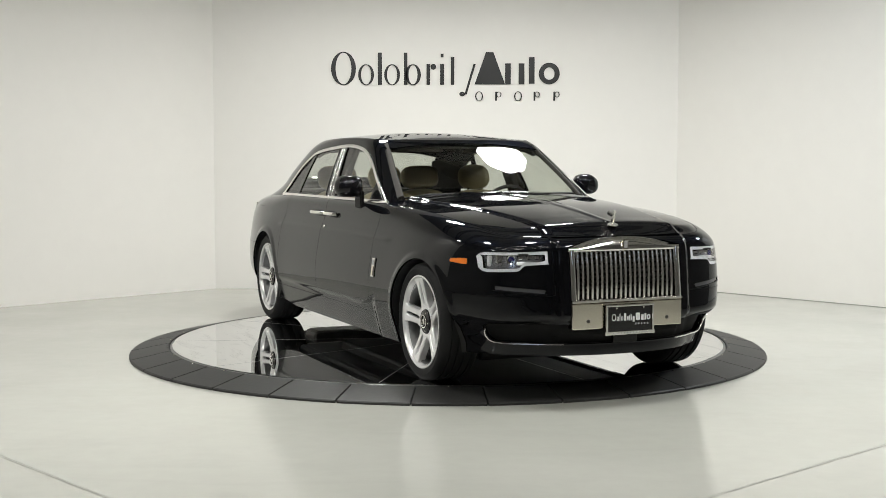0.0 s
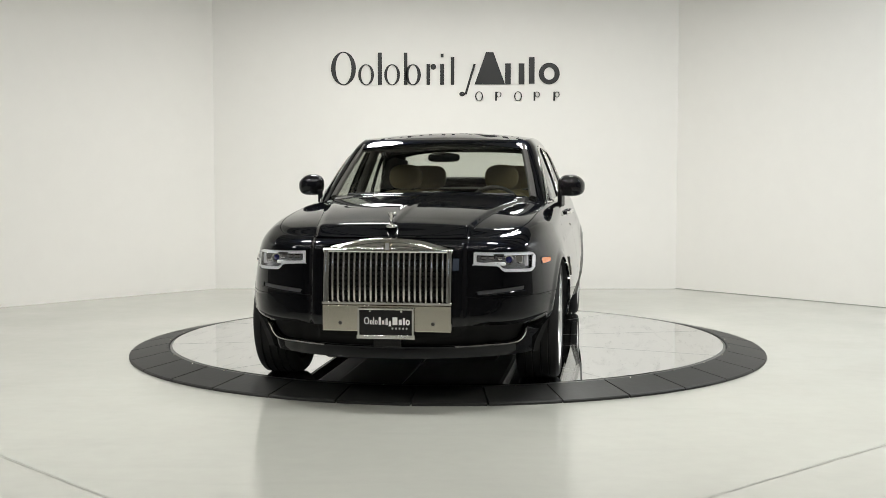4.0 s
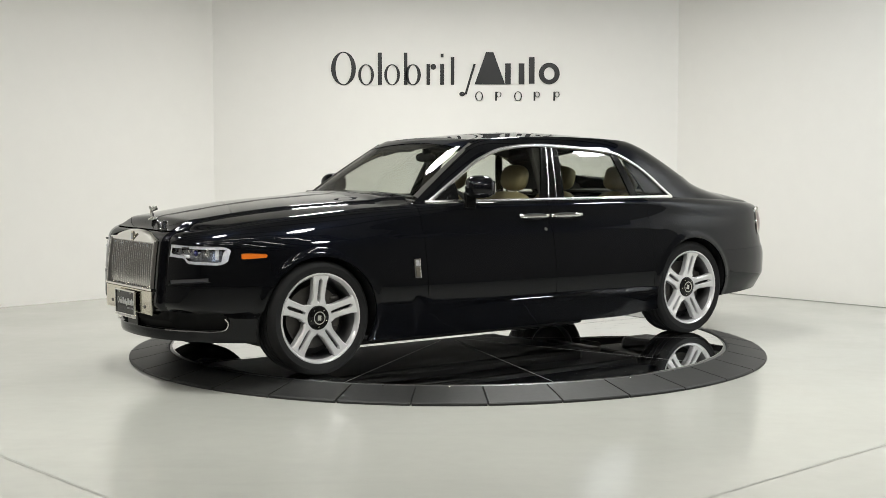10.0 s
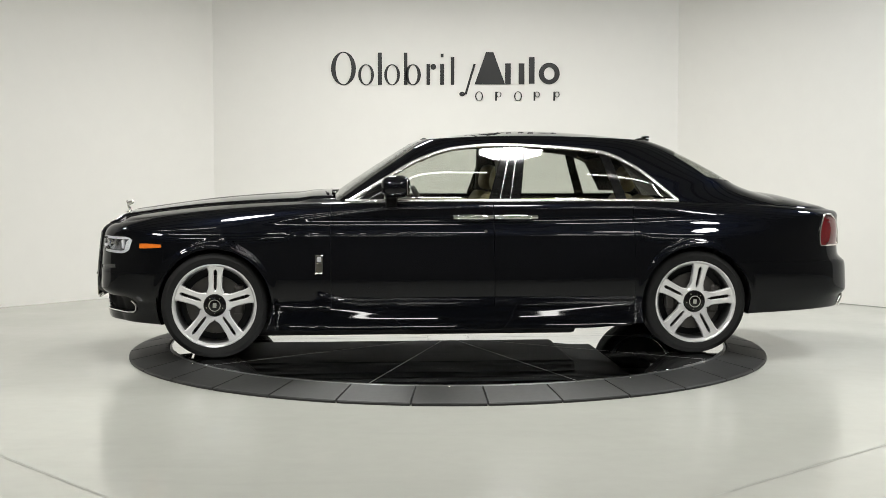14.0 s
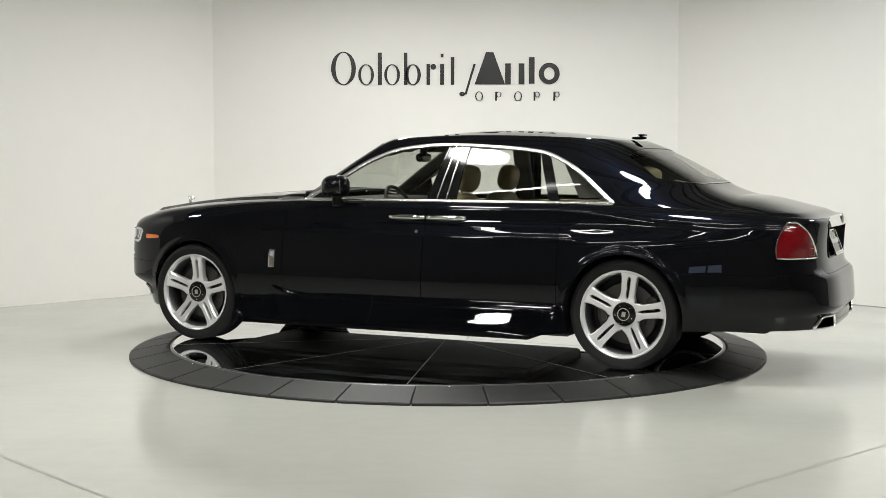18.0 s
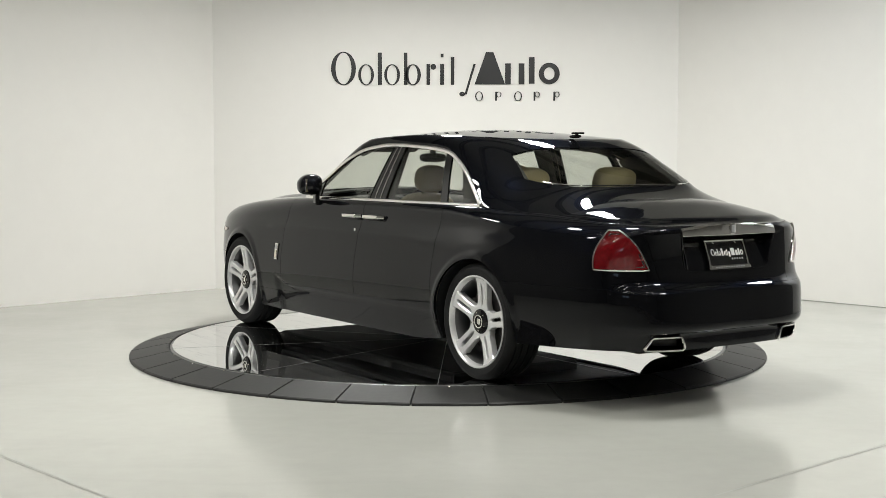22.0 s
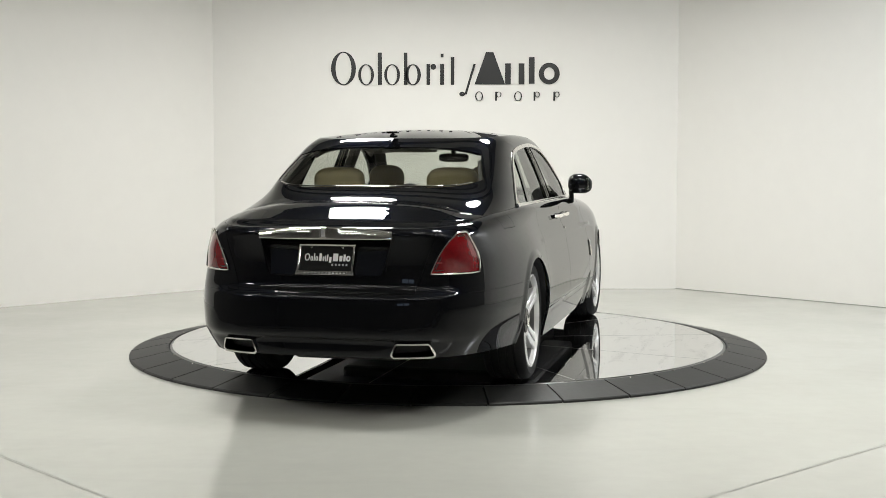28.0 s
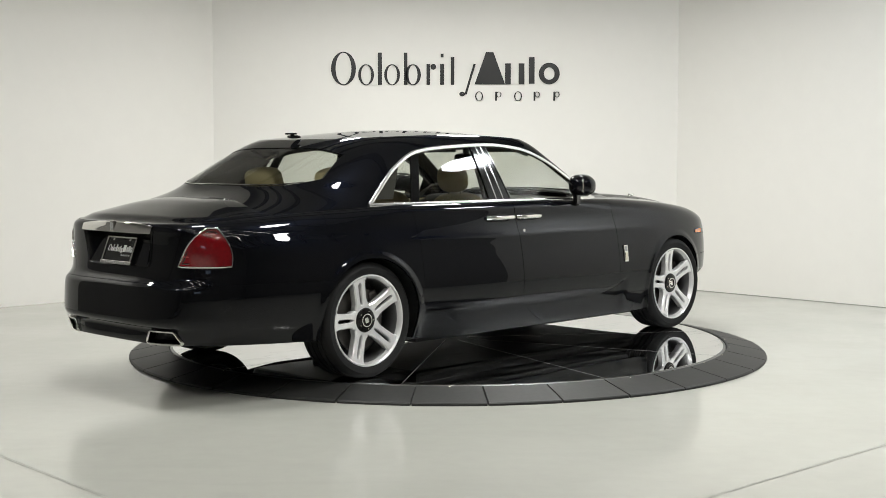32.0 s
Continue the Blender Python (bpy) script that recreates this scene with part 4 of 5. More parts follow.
# ---- wheels ----
def spoke_mesh():
    """One double spoke with a slot, pointing up (z) in the wheel's plane; its face falls towards the hub."""
    v, f = [], []
    rows = [(0.062, 0.056, 0.0), (0.092, 0.058, 0.0), (0.103, 0.052, 0.005), (0.118, 0.0465, 0.0085), (0.140, 0.0450, 0.0095), (0.215, 0.0485, 0.0105), (0.234, 0.051, 0.009), (0.246, 0.054, 0.0), (0.266, 0.066, 0.0)]

    def face_y(r):
        return 0.082 + 0.030 * ((r - 0.06) / 0.2) ** 1.3

    cols = []
    for r, w, g in rows:
        y = face_y(r)
        line = []
        for s in (-1, 1):
            line += [(s * w, y - 0.045), (s * w, y - 0.007), (s * (w - 0.007), y), (s * (g + 0.005 if g else 0.004), y), (s * g, y - 0.006), (s * g, y - 0.030)]
        cols.append((r, line))
    n = 12
    for r, line in cols:
        for x, y in line:
            v.append((x, y, r))
    for i in range(len(cols) - 1):
        for base in (0, 6):
            for q in range(5):
                a, b, c, d = i * n + base + q, i * n + base + q + 1, (i + 1) * n + base + q + 1, (i + 1) * n + base + q
                f.append((a, d, c, b) if base else (a, b, c, d))
        if rows[i][2] == 0 and rows[i + 1][2] == 0:
            a, b, c, d = i * n + 3, i * n + 9, (i + 1) * n + 9, (i + 1) * n + 3
            f.append((a, b, c, d))
    return v, f


def tyre_profile(R):
    prof = [(0.272, -0.108), (0.290, -0.122), (0.312, -0.128), (0.334, -0.125), (R - 0.012, -0.115), (R - 0.004, -0.104)]
    for g in (-0.070, -0.024, 0.024, 0.070):
        prof += [(R, g - 0.006), (R - 0.008, g - 0.004), (R - 0.008, g + 0.004), (R, g + 0.006)]
    prof += [(R - 0.004, 0.104), (R - 0.012, 0.115), (0.334, 0.125), (0.322, 0.1285), (0.319, 0.127), (0.300, 0.127), (0.286, 0.120), (0.272, 0.108)]
    return prof


def make_wheel():
    w = new("wheel")
    R = HUB_Z - DISC_Z
    v, f = lathe(tyre_profile(R), 96, "y", True)
    mesh_object("tyre", v, f, TYRE, w, smooth="angle")
    prof = [(0.262, -0.10), (0.268, 0.095), (0.276, 0.108), (0.283, 0.117), (0.2825, 0.122), (0.275, 0.123), (0.268, 0.117), (0.263, 0.104), (0.258, 0.094), (0.260, 0.0), (0.260, -0.10)]
    v, f = lathe(prof, 96, "y", True)
    rim = mesh_object("rim", v, f, ALLOY, w, smooth="angle")
    v, f = lathe([(0.259, 0.094), (0.252, 0.086), (0.247, 0.0), (0.245, -0.10)], 72, "y")
    mesh_object("rim_barrel", v, f, ALLOY_DARK, w, "shadowed inner barrel", smooth="angle")
    v, f = spoke_mesh()
    me = None
    for k in range(5):
        if me is None:
            o = mesh_object("spoke", v, f, ALLOY, w, smooth="angle")
            me = o.data
        else:
            o = new("spoke", me)
            o.parent = w
        o.matrix_basis = pose(0, 0, 0, 0, 72 * k, 0)
    v, f = lathe([(0.050, 0.050), (0.098, 0.050), (0.102, 0.062), (0.098, 0.080), (0.091, 0.085), (0.078, 0.083), (0.074, 0.078)], 64, "y")
    mesh_object("hub_ring", v, f, ALLOY, w, smooth="angle")
    v, f = lathe([(0.077, 0.060), (0.077, 0.083), (0.072, 0.090), (0.050, 0.096), (0.0, 0.097)], 48, "y")
    cap = mesh_object("hub_cap", v, f, BLACKTRIM, w, "glossy black hub cap with a chrome ring", smooth="angle")
    v, f = lathe([(0.041, 0.095), (0.041, 0.101), (0.035, 0.101), (0.034, 0.095)], 40, "y")
    mesh_object("cap_ring", v, f, CHROME, w, smooth="angle")
    part("emblem", box_bm((0.026, 0.004, 0.034), (0, 0.098, 0), 0.002), CHROME, w)
    for k in range(5):
        a = radians(72 * k + 36)
        v, f = lathe([(0.0055, 0.08), (0.0055, 0.094), (0.0, 0.096)], 8, "y")
        o = mesh_object("wheel_bolt", v, f, STEEL, w)
        o.location = (0.055 * math.sin(a), 0.0, 0.055 * math.cos(a))
    v, f = lathe([(0.08, 0.020), (0.195, 0.020), (0.197, 0.010), (0.195, -0.002), (0.08, -0.002)], 64, "y", True)
    mesh_object("brake_disc", v, f, IRON, w, smooth="angle")
    v, f = lathe([(0.0, 0.055), (0.085, 0.05), (0.09, -0.06)], 32, "y")
    mesh_object("axle_hub", v, f, IRON, w, smooth="angle")
    v, f = lathe([(0.245, -0.03), (0.0, -0.03)], 48, "y")
    mesh_object("wheel_back", v, f, MATTE, w)
    w.parent = car
    return w


TURNS = {(1, 1): -2, (-1, 1): -9, (1, -1): 11, (-1, -1): 16}
wheel = make_wheel()
first = True
for end in (1, -1):
    for s in (1, -1):
        m = pose(end * WB, 0.800 * s, HUB_Z, 0, 0, 0 if s > 0 else 180) @ pose(0, 0, 0, 0, TURNS[(end, s)], 0)
        w = wheel if first else copy_thing(wheel, m)
        w.matrix_basis = m
        cal = part("brake_caliper", box_bm((0.075, 0.075, 0.20), (-0.155 * end * s, -0.005, 0.03), 0.02), IRON, w)
        cal.matrix_basis = pose(0, 0, 0, 0, -TURNS[(end, s)], 0)
        first = False
        # arch liner
        v, f = [], []
        n = 28
        for i in range(n + 1):
            a = radians(-21 + 222 * i / n)
            lx, lz = end * WB + (ARCH + 0.012) * math.cos(a), HUB_Z + (ARCH + 0.012) * math.sin(a)
            lz = max(lz, float(sill_z(lx)) + 0.004)
            for y in (min(0.950, float(side_at(lx, lz)[1]) - 0.006), 0.50):
                v.append((lx, y * s, lz))
        for i in range(n):
            f.append((2 * i, 2 * i + 1, 2 * i + 3, 2 * i + 2))
        f.append(tuple(range(1, 2 * n + 3, 2)))
        mesh_object("arch_liner", v, f, MATTE, car)

part("underbody", box_bm((2.5, 1.56, 0.14), (0.0, 0, 0.312), 0.03), MATTE, car)
part("underbody", box_bm((2.60, 1.10, 0.12), (0.42, 0, 0.228), 0.03), MATTE, car)
part("underbody", box_bm((0.75, 1.20, 0.16), (-2.35, 0, 0.46), 0.04), MATTE, car)
part("underbody", box_bm((0.46, 1.00, 0.08), (2.00, 0, 0.345), 0.03), MATTE, car)
part("firewall", box_bm((0.04, 1.50, 0.80), (0.98, 0, 0.72), 0.01), MATTE, car)
part("radiator", box_bm((0.04, 0.90, 0.60), (2.33, 0, 0.68), 0.01), MATTE, car)
part("boot_wall", box_bm((0.04, 1.40, 0.70), (-1.85, 0, 0.75), 0.01), MATTE, car)
part("silencer", box_bm((0.34, 0.70, 0.13), (-2.30, 0, 0.34), 0.05), IRON, car)
for s in (1, -1):
    part("suspension_arm", box_bm((0.10, 0.60, 0.05), (-WB, 0.42 * s, 0.33), 0.015), IRON, car)
    part("jack_pad", box_bm((0.30, 0.10, 0.05), (-0.78, 0.70 * s, 0.275), 0.015), MATTE, car)

# ---- grille ----
grille = new("grille")
grille.parent = car
tagged(grille, label="polished chrome grille with upright vanes")


def face_x(z):
    return nose_x(z) + 0.034


v, f = [], []
for i in range(31):
    y = -GR_W + 2 * GR_W * i / 30
    zt = GR_Z1 - 0.05 * (y / GR_W) ** 2
    for z, dx in ((zt, -0.030), (zt - 0.003, -0.020), (zt - 0.009, -0.011), (zt - 0.020, -0.004), (0.915, 0.003), (0.902, 0.006), (0.894, 0.005), (0.888, -0.002), (0.886, -0.03)):
        v.append((face_x(z) + dx, y, z))
for i in range(30):
    for q in range(8):
        f.append((i * 9 + q, i * 9 + q + 1, i * 9 + q + 10, i * 9 + q + 9))
mesh_object("grille_header", v, f, CHROME, grille, smooth=True)
for s in (1, -1):
    prof = [(0.0185 * math.sin(radians(q)), 0.026 * math.cos(radians(q)) - 0.014) for q in range(-90, 91, 15)]
    zs = np.linspace(0.612, 0.905, 12)
    v = [(face_x(z) + px, s * (GR_W - 0.018) + py, z) for z in zs for py, px in prof]
    k = len(prof)
    f = [(i * k + q, i * k + q + 1, (i + 1) * k + q + 1, (i + 1) * k + q) for i in range(11) for q in range(k - 1)]
    mesh_object("grille_side", v, f, CHROME, grille, smooth=True)
pts = [(face_x(0.608) - 0.002, y, 0.609) for y in np.linspace(-GR_W, GR_W, 9)]
bar("grille_sill", pts, [(1, 0, 0)] * 9, 0.010, 0.014, CHROME, grille)
NV = 21
vane = None
for i in range(NV):
    y = -0.312 + 0.624 * i / (NV - 1)
    if vane is None:
        prof = [(-0.0042, -0.026)] + [(0.0088 * q, 0.014 * (1 - abs(q) ** 3) - 0.012) for q in (-1, -0.92, -0.8, -0.6, -0.3, 0, 0.3, 0.6, 0.8, 0.92, 1)] + [(0.0042, -0.026)]
        v, f = [], []
        zs = [0.618, 0.640, 0.665, 0.690, 0.715, 0.740, 0.770, 0.800, 0.830, 0.860, 0.888]
        for z in zs:
            for py, px in prof:
                v.append((face_x(0.62) - 0.013 - 0.45 * max(z - 0.68, 0.0) ** 2 + 0.05 * min(z - 0.65, 0.0) + px, py, z))
        k = len(prof)
        for a in range(len(zs) - 1):
            for q in range(k - 1):
                f.append((a * k + q, a * k + q + 1, (a + 1) * k + q + 1, (a + 1) * k + q))
        o = mesh_object("vane", v, f, VANE, grille, smooth=True)
        vane = o.data
    else:
        o = new("vane", vane)
        o.parent = grille
    o.location = (0, y, 0)
part("grille_back", box_bm((0.01, 0.72, 0.30), (2.425, 0, 0.75)), MATTE, grille)
for k in range(9):
    part("cross_rib", box_bm((0.012, 0.68, 0.006), (2.440, 0, 0.635 + 0.030 * k)), BLACKTRIM, grille)
part("badge", box_bm((0.012, 0.040, 0.062), (face_x(0.92) + 0.006, 0, 0.925), 0.004), STEEL, grille, "small steel badge")
part("badge_mark", box_bm((0.004, 0.022, 0.040), (face_x(0.92) + 0.0125, 0, 0.925), 0.001), GREYMARK, grille)
apron = part("steel_apron", box_bm((0.012, 2 * GR_W - 0.004, 0.146), (face_x(0.52) - 0.004, 0, 0.525), 0.005), STEEL, car, "polished steel panel under the grille")
for s in (1, -1):
    v, f = lathe([(0.0, 0.004), (0.010, 0.004), (0.011, 0.0)], 20, "y")
    o = mesh_object("parking_sensor", v, f, IRON, apron, smooth="angle")
    o.matrix_basis = pose(face_x(0.52) + 0.002, 0.262 * s, 0.498, 0, 0, -90)
part("intake_bar", box_bm((0.02, 0.16, 0.085), (2.485, 0, 0.405), 0.004), BLACKTRIM, bumper_f)


def plate(x, z, lean, front):
    """A black dealer plate in a chrome holder with plain pale marks."""
    e = new("number_plate")
    e.parent = car
    tagged(e, label="black dealer plate with pale marks in a chrome holder")
    W2, H2 = 0.153, 0.078
    ring_pts = [(-W2, -H2), (W2, -H2), (W2, H2), (-W2, H2)]
    part("plate_face", box_bm((0.006, 2 * W2 - 0.01, 2 * H2 - 0.01), (0, 0, 0)), PLATE, e)
    for (a, b), hw in zip(zip(ring_pts, ring_pts[1:] + ring_pts[:1]), (0.011, 0.006, 0.006, 0.006)):
        size = (0.012, abs(b[0] - a[0]) + 2 * hw if a[1] == b[1] else 2 * hw, abs(b[1] - a[1]) - 2 * hw if a[0] == b[0] else 2 * hw)
        if size[2] <= 0:
            size = (size[0], size[1], 2 * hw)
        part("holder_edge", box_bm(size, (0.004, (a[0] + b[0]) / 2, (a[1] + b[1]) / 2), 0.003), CHROME, e)
    y = -0.122
    for k, (w, h, up) in enumerate(((0.030, 0.042, 0), (0.017, 0.027, 0), (0.006, 0.042, 0), (0.017, 0.027, 0), (0.019, 0.042, 0), (0.012, 0.027, 0), (0.006, 0.030, 0), (0.010, 0.036, 0), (0.018, 0.030, -0.008), (0.034, 0.042, 0), (0.021, 0.030, 0), (0.015, 0.038, 0), (0.023, 0.030, 0))):
        if h == 0.027 or w > 0.028 and k == 0 or k == 12:
            pts = [(0.0045, y + w / 2 + 0.5 * (w - 0.006) * math.cos(t), -0.010 + h / 2 + 0.5 * (h - 0.006) * math.sin(t)) for t in np.linspace(0, 2 * math.pi, 17)[:-1]]
            bar("pale_mark", pts, [(1, 0, 0)] * 16, 0.0024 if k < 9 else 0.004, 0.001, PLATEMARK, e, closed=True)
        else:
            part("pale_mark", box_bm((0.002, w * (0.8 if k > 8 else 0.7), h), (0.004, y + w / 2, -0.010 + h / 2 + up)), PLATEMARK, e)
        y += w + 0.0025
    for k in range(5):
        part("pale_mark", box_bm((0.002, 0.009, 0.010), (0.004, 0.038 + 0.020 * k, -0.030)), GREYMARK, e)
    for k in range(12):
        part("pale_mark", box_bm((0.002, 0.011, 0.006), (0.0105, -0.11 + 0.020 * k, -H2)), GREYMARK, e)
    for s in (-1, 1):
        v, f = lathe([(0.0, 0.006), (0.006, 0.004), (0.007, 0.0)], 12, "y")
        o = mesh_object("screw", v, f, CHROME, e, smooth="angle")
        o.matrix_basis = pose(0.004, 0.088 * s, H2 - 0.012, 0, 0, -90)
    e.matrix_basis = pose(x, 0, z, 0, -lean, 0 if front else 180)
    return e


plate(face_x(0.5) + 0.018, 0.503, 0, True)
plate(-2.805, 0.873, 21, False)

# ---- chrome on the lower front, tail and sides ----
path = [(y, 0.360) for y in np.linspace(0.370, 0.66, 12)] + [(0.70, 0.368), (0.722, 0.382), (0.738, 0.405), (0.747, 0.430), (0.752, 0.455)]
for s in (1, -1):
    pts = [front_at(s * y, z) for y, z in path]
    nms = [(0.95, 0.25 * s, 0.15) if y < 0.68 else (0.75, 0.66 * s, 0) for y, z in path]
    bar("chrome_strip", [p + 0.005 * np.array(n) for p, n in zip(pts, nms)], nms, 0.0055, 0.010, SATIN, bumper_f)
    # lip under the light strip
    pts = [front_at(s * y, 0.652 + 0.09 * (y - 0.49)) + np.array([-0.001, 0, 0]) for y in np.linspace(0.495, 0.765, 12)]
    bar("strip_lip", pts, [(0.85, 0.3 * s, 0.45)] * 12, 0.0035, 0.0045, PAINT, bumper_f)
    # tail lamp surround
    zs = np.linspace(0.805, 1.02, 13)
    inner = [rear_at(s * float(tail_in((z - 0.805) / 0.215)), z) for z in zs]

    def outer_y(z):
        return side_at(float(tail_out((z - 0.805) / 0.215)), z, s)
    outer = [outer_y(z) for z in zs]
    topl = [rear_at(y, 1.02) for y in np.linspace(inner[-1][1], outer[-1][1], 7)[1:-1]]
    botl = [rear_at(y, 0.805) for y in np.linspace(outer[0][1], inner[0][1], 9)[1:-1]]
    loop = inner + topl + outer[::-1] + botl
    nms = [np.array([-0.85, 0.35 * s, 0.1])] * len(inner) + [np.array([-0.7, 0.4 * s, 0.5])] * len(topl) + [np.array([-0.35, 0.9 * s, 0.1])] * len(outer) + [np.array([-0.7, 0.6 * s, -0.2])] * len(botl)
    bar("tail_lamp_rim", [p + 0.003 * n for p, n in zip(loop, nms)], nms, 0.0055, 0.009, CHROME, tails[0 if s > 0 else 1], "chrome rim round the tail lamp", closed=True)
    # darker border inside the red lens
    mids = np.mean(np.array(loop), 0)
    ins = [p + 0.17 * (mids - p) for p in loop]
    ins = [np.array([rear_at(p[1], p[2])[0], p[1], p[2]]) if abs(p[1]) < 0.80 else p for p in ins]
    bar("lens_border", [p + 0.002 * n for p, n in zip(ins, nms)], nms, 0.006, 0.003, REDDARK, tails[0 if s > 0 else 1], "dark red border inside the tail lamp", closed=True)
    # light bar behind the red lens
    pts = [rear_at(s * y, 0.862) + np.array([-0.003, 0.002 * s, 0]) for y in np.linspace(0.60, 0.75, 6)]
    bar("lamp_bar", pts, [(-0.8, 0.5 * s, 0)] * 6, 0.0025, 0.002, PINKBAR, tails[0 if s > 0 else 1], "thin pale bar in the red lens")
    # exhaust tip
    c = [(0.392, 0.362), (0.586, 0.362), (0.597, 0.374), (0.596, 0.384), (0.578, 0.428), (0.568, 0.435), (0.410, 0.435), (0.400, 0.428), (0.381, 0.384), (0.381, 0.374)]
    loop = []
    for (ya, za), (yb, zb) in zip(c, c[1:] + c[:1]):
        for t in np.linspace(0, 1, 6)[:-1]:
            loop.append((ya + (yb - ya) * t, za + (zb - za) * t))
    pts = [rear_at(s * y, z) + np.array([-0.004, 0, 0]) for y, z in loop]
    tip = bar("exhaust_tip", pts, [(-1, 0, 0)] * len(pts), 0.0065, 0.012, CHROME, bumper_r, "chrome exhaust tip", closed=True)
    for yy in (0.44, 0.535):
        v, f = lathe([(0.026, 0.0), (0.030, 0.0), (0.030, 0.10), (0.0, 0.10)], 20, "y")
        o = mesh_object("tail_pipe", v, f, IRON, bumper_r, smooth="angle")
        o.matrix_basis = pose(-2.735, yy * s, 0.396, 0, 0, -90)

# recess for the rear plate, its floor leaning back
xo, zb, zt = tail_x(0.88), 0.797, 0.990
v = [(xo - 0.004, -0.31, zb), (xo - 0.004, 0.31, zb), (xo + 0.074, 0.345, zt), (xo + 0.074, -0.345, zt),
     (xo - 0.006, -0.315, zb - 0.004), (xo - 0.006, 0.315, zb - 0.004), (xo - 0.008, 0.372, zt), (xo - 0.008, -0.372, zt)]
f = [(0, 3, 2, 1), (0, 4, 7, 3), (1, 2, 6, 5), (2, 3, 7, 6), (0, 1, 5, 4)]
mesh_object("plate_recess", v, f, PAINT, boot)

# raised edges of the recess
for s in (1, -1):
    line = [(0.368, 0.985), (0.360, 0.94), (0.348, 0.88), (0.336, 0.82), (0.325, 0.797), (0.300, 0.786), (0.20, 0.784), (0.0, 0.784)]
    bar("recess_edge", [rear_at(y * s, z) + np.array([-0.002, 0, 0]) for y, z in line], [(-1, 0, 0)] * len(line), 0.0035, 0.004, PAINT, boot)

# chrome bar over the rear plate
v, f = [], []
for i in range(25):
    y = -0.372 + 0.744 * i / 24
    lift = 0.020 * (1 - (y / 0.372) ** 2)
    x = tail_x(1.0) - 0.008 + 0.02 * (abs(y) / 0.372) ** 2
    for z, dx in ((0.982, 0.02), (0.982, -0.014), (0.985, -0.020), (0.990, -0.021), (1.022 + lift, -0.010), (1.027 + lift, -0.004), (1.028 + lift, 0.03)):
        v.append((x + dx, y, z))
for i in range(24):
    for q in range(6):
        f.append((i * 7 + q, i * 7 + q + 1, i * 7 + q + 8, i * 7 + q + 7))
f += [tuple(range(7)), tuple(range(168, 175))[::-1]]
chrome_bar = mesh_object("boot_bar", v, f, CHROME, boot, "chrome bar across the boot lid", smooth="angle")
part("boot_badge", box_bm((0.02, 0.042, 0.062), (-2.848, 0, 1.020), 0.005), CHROME, boot)
part("boot_badge_mark", box_bm((0.004, 0.022, 0.040), (-2.859, 0, 1.018), 0.001), GREYMARK, boot)

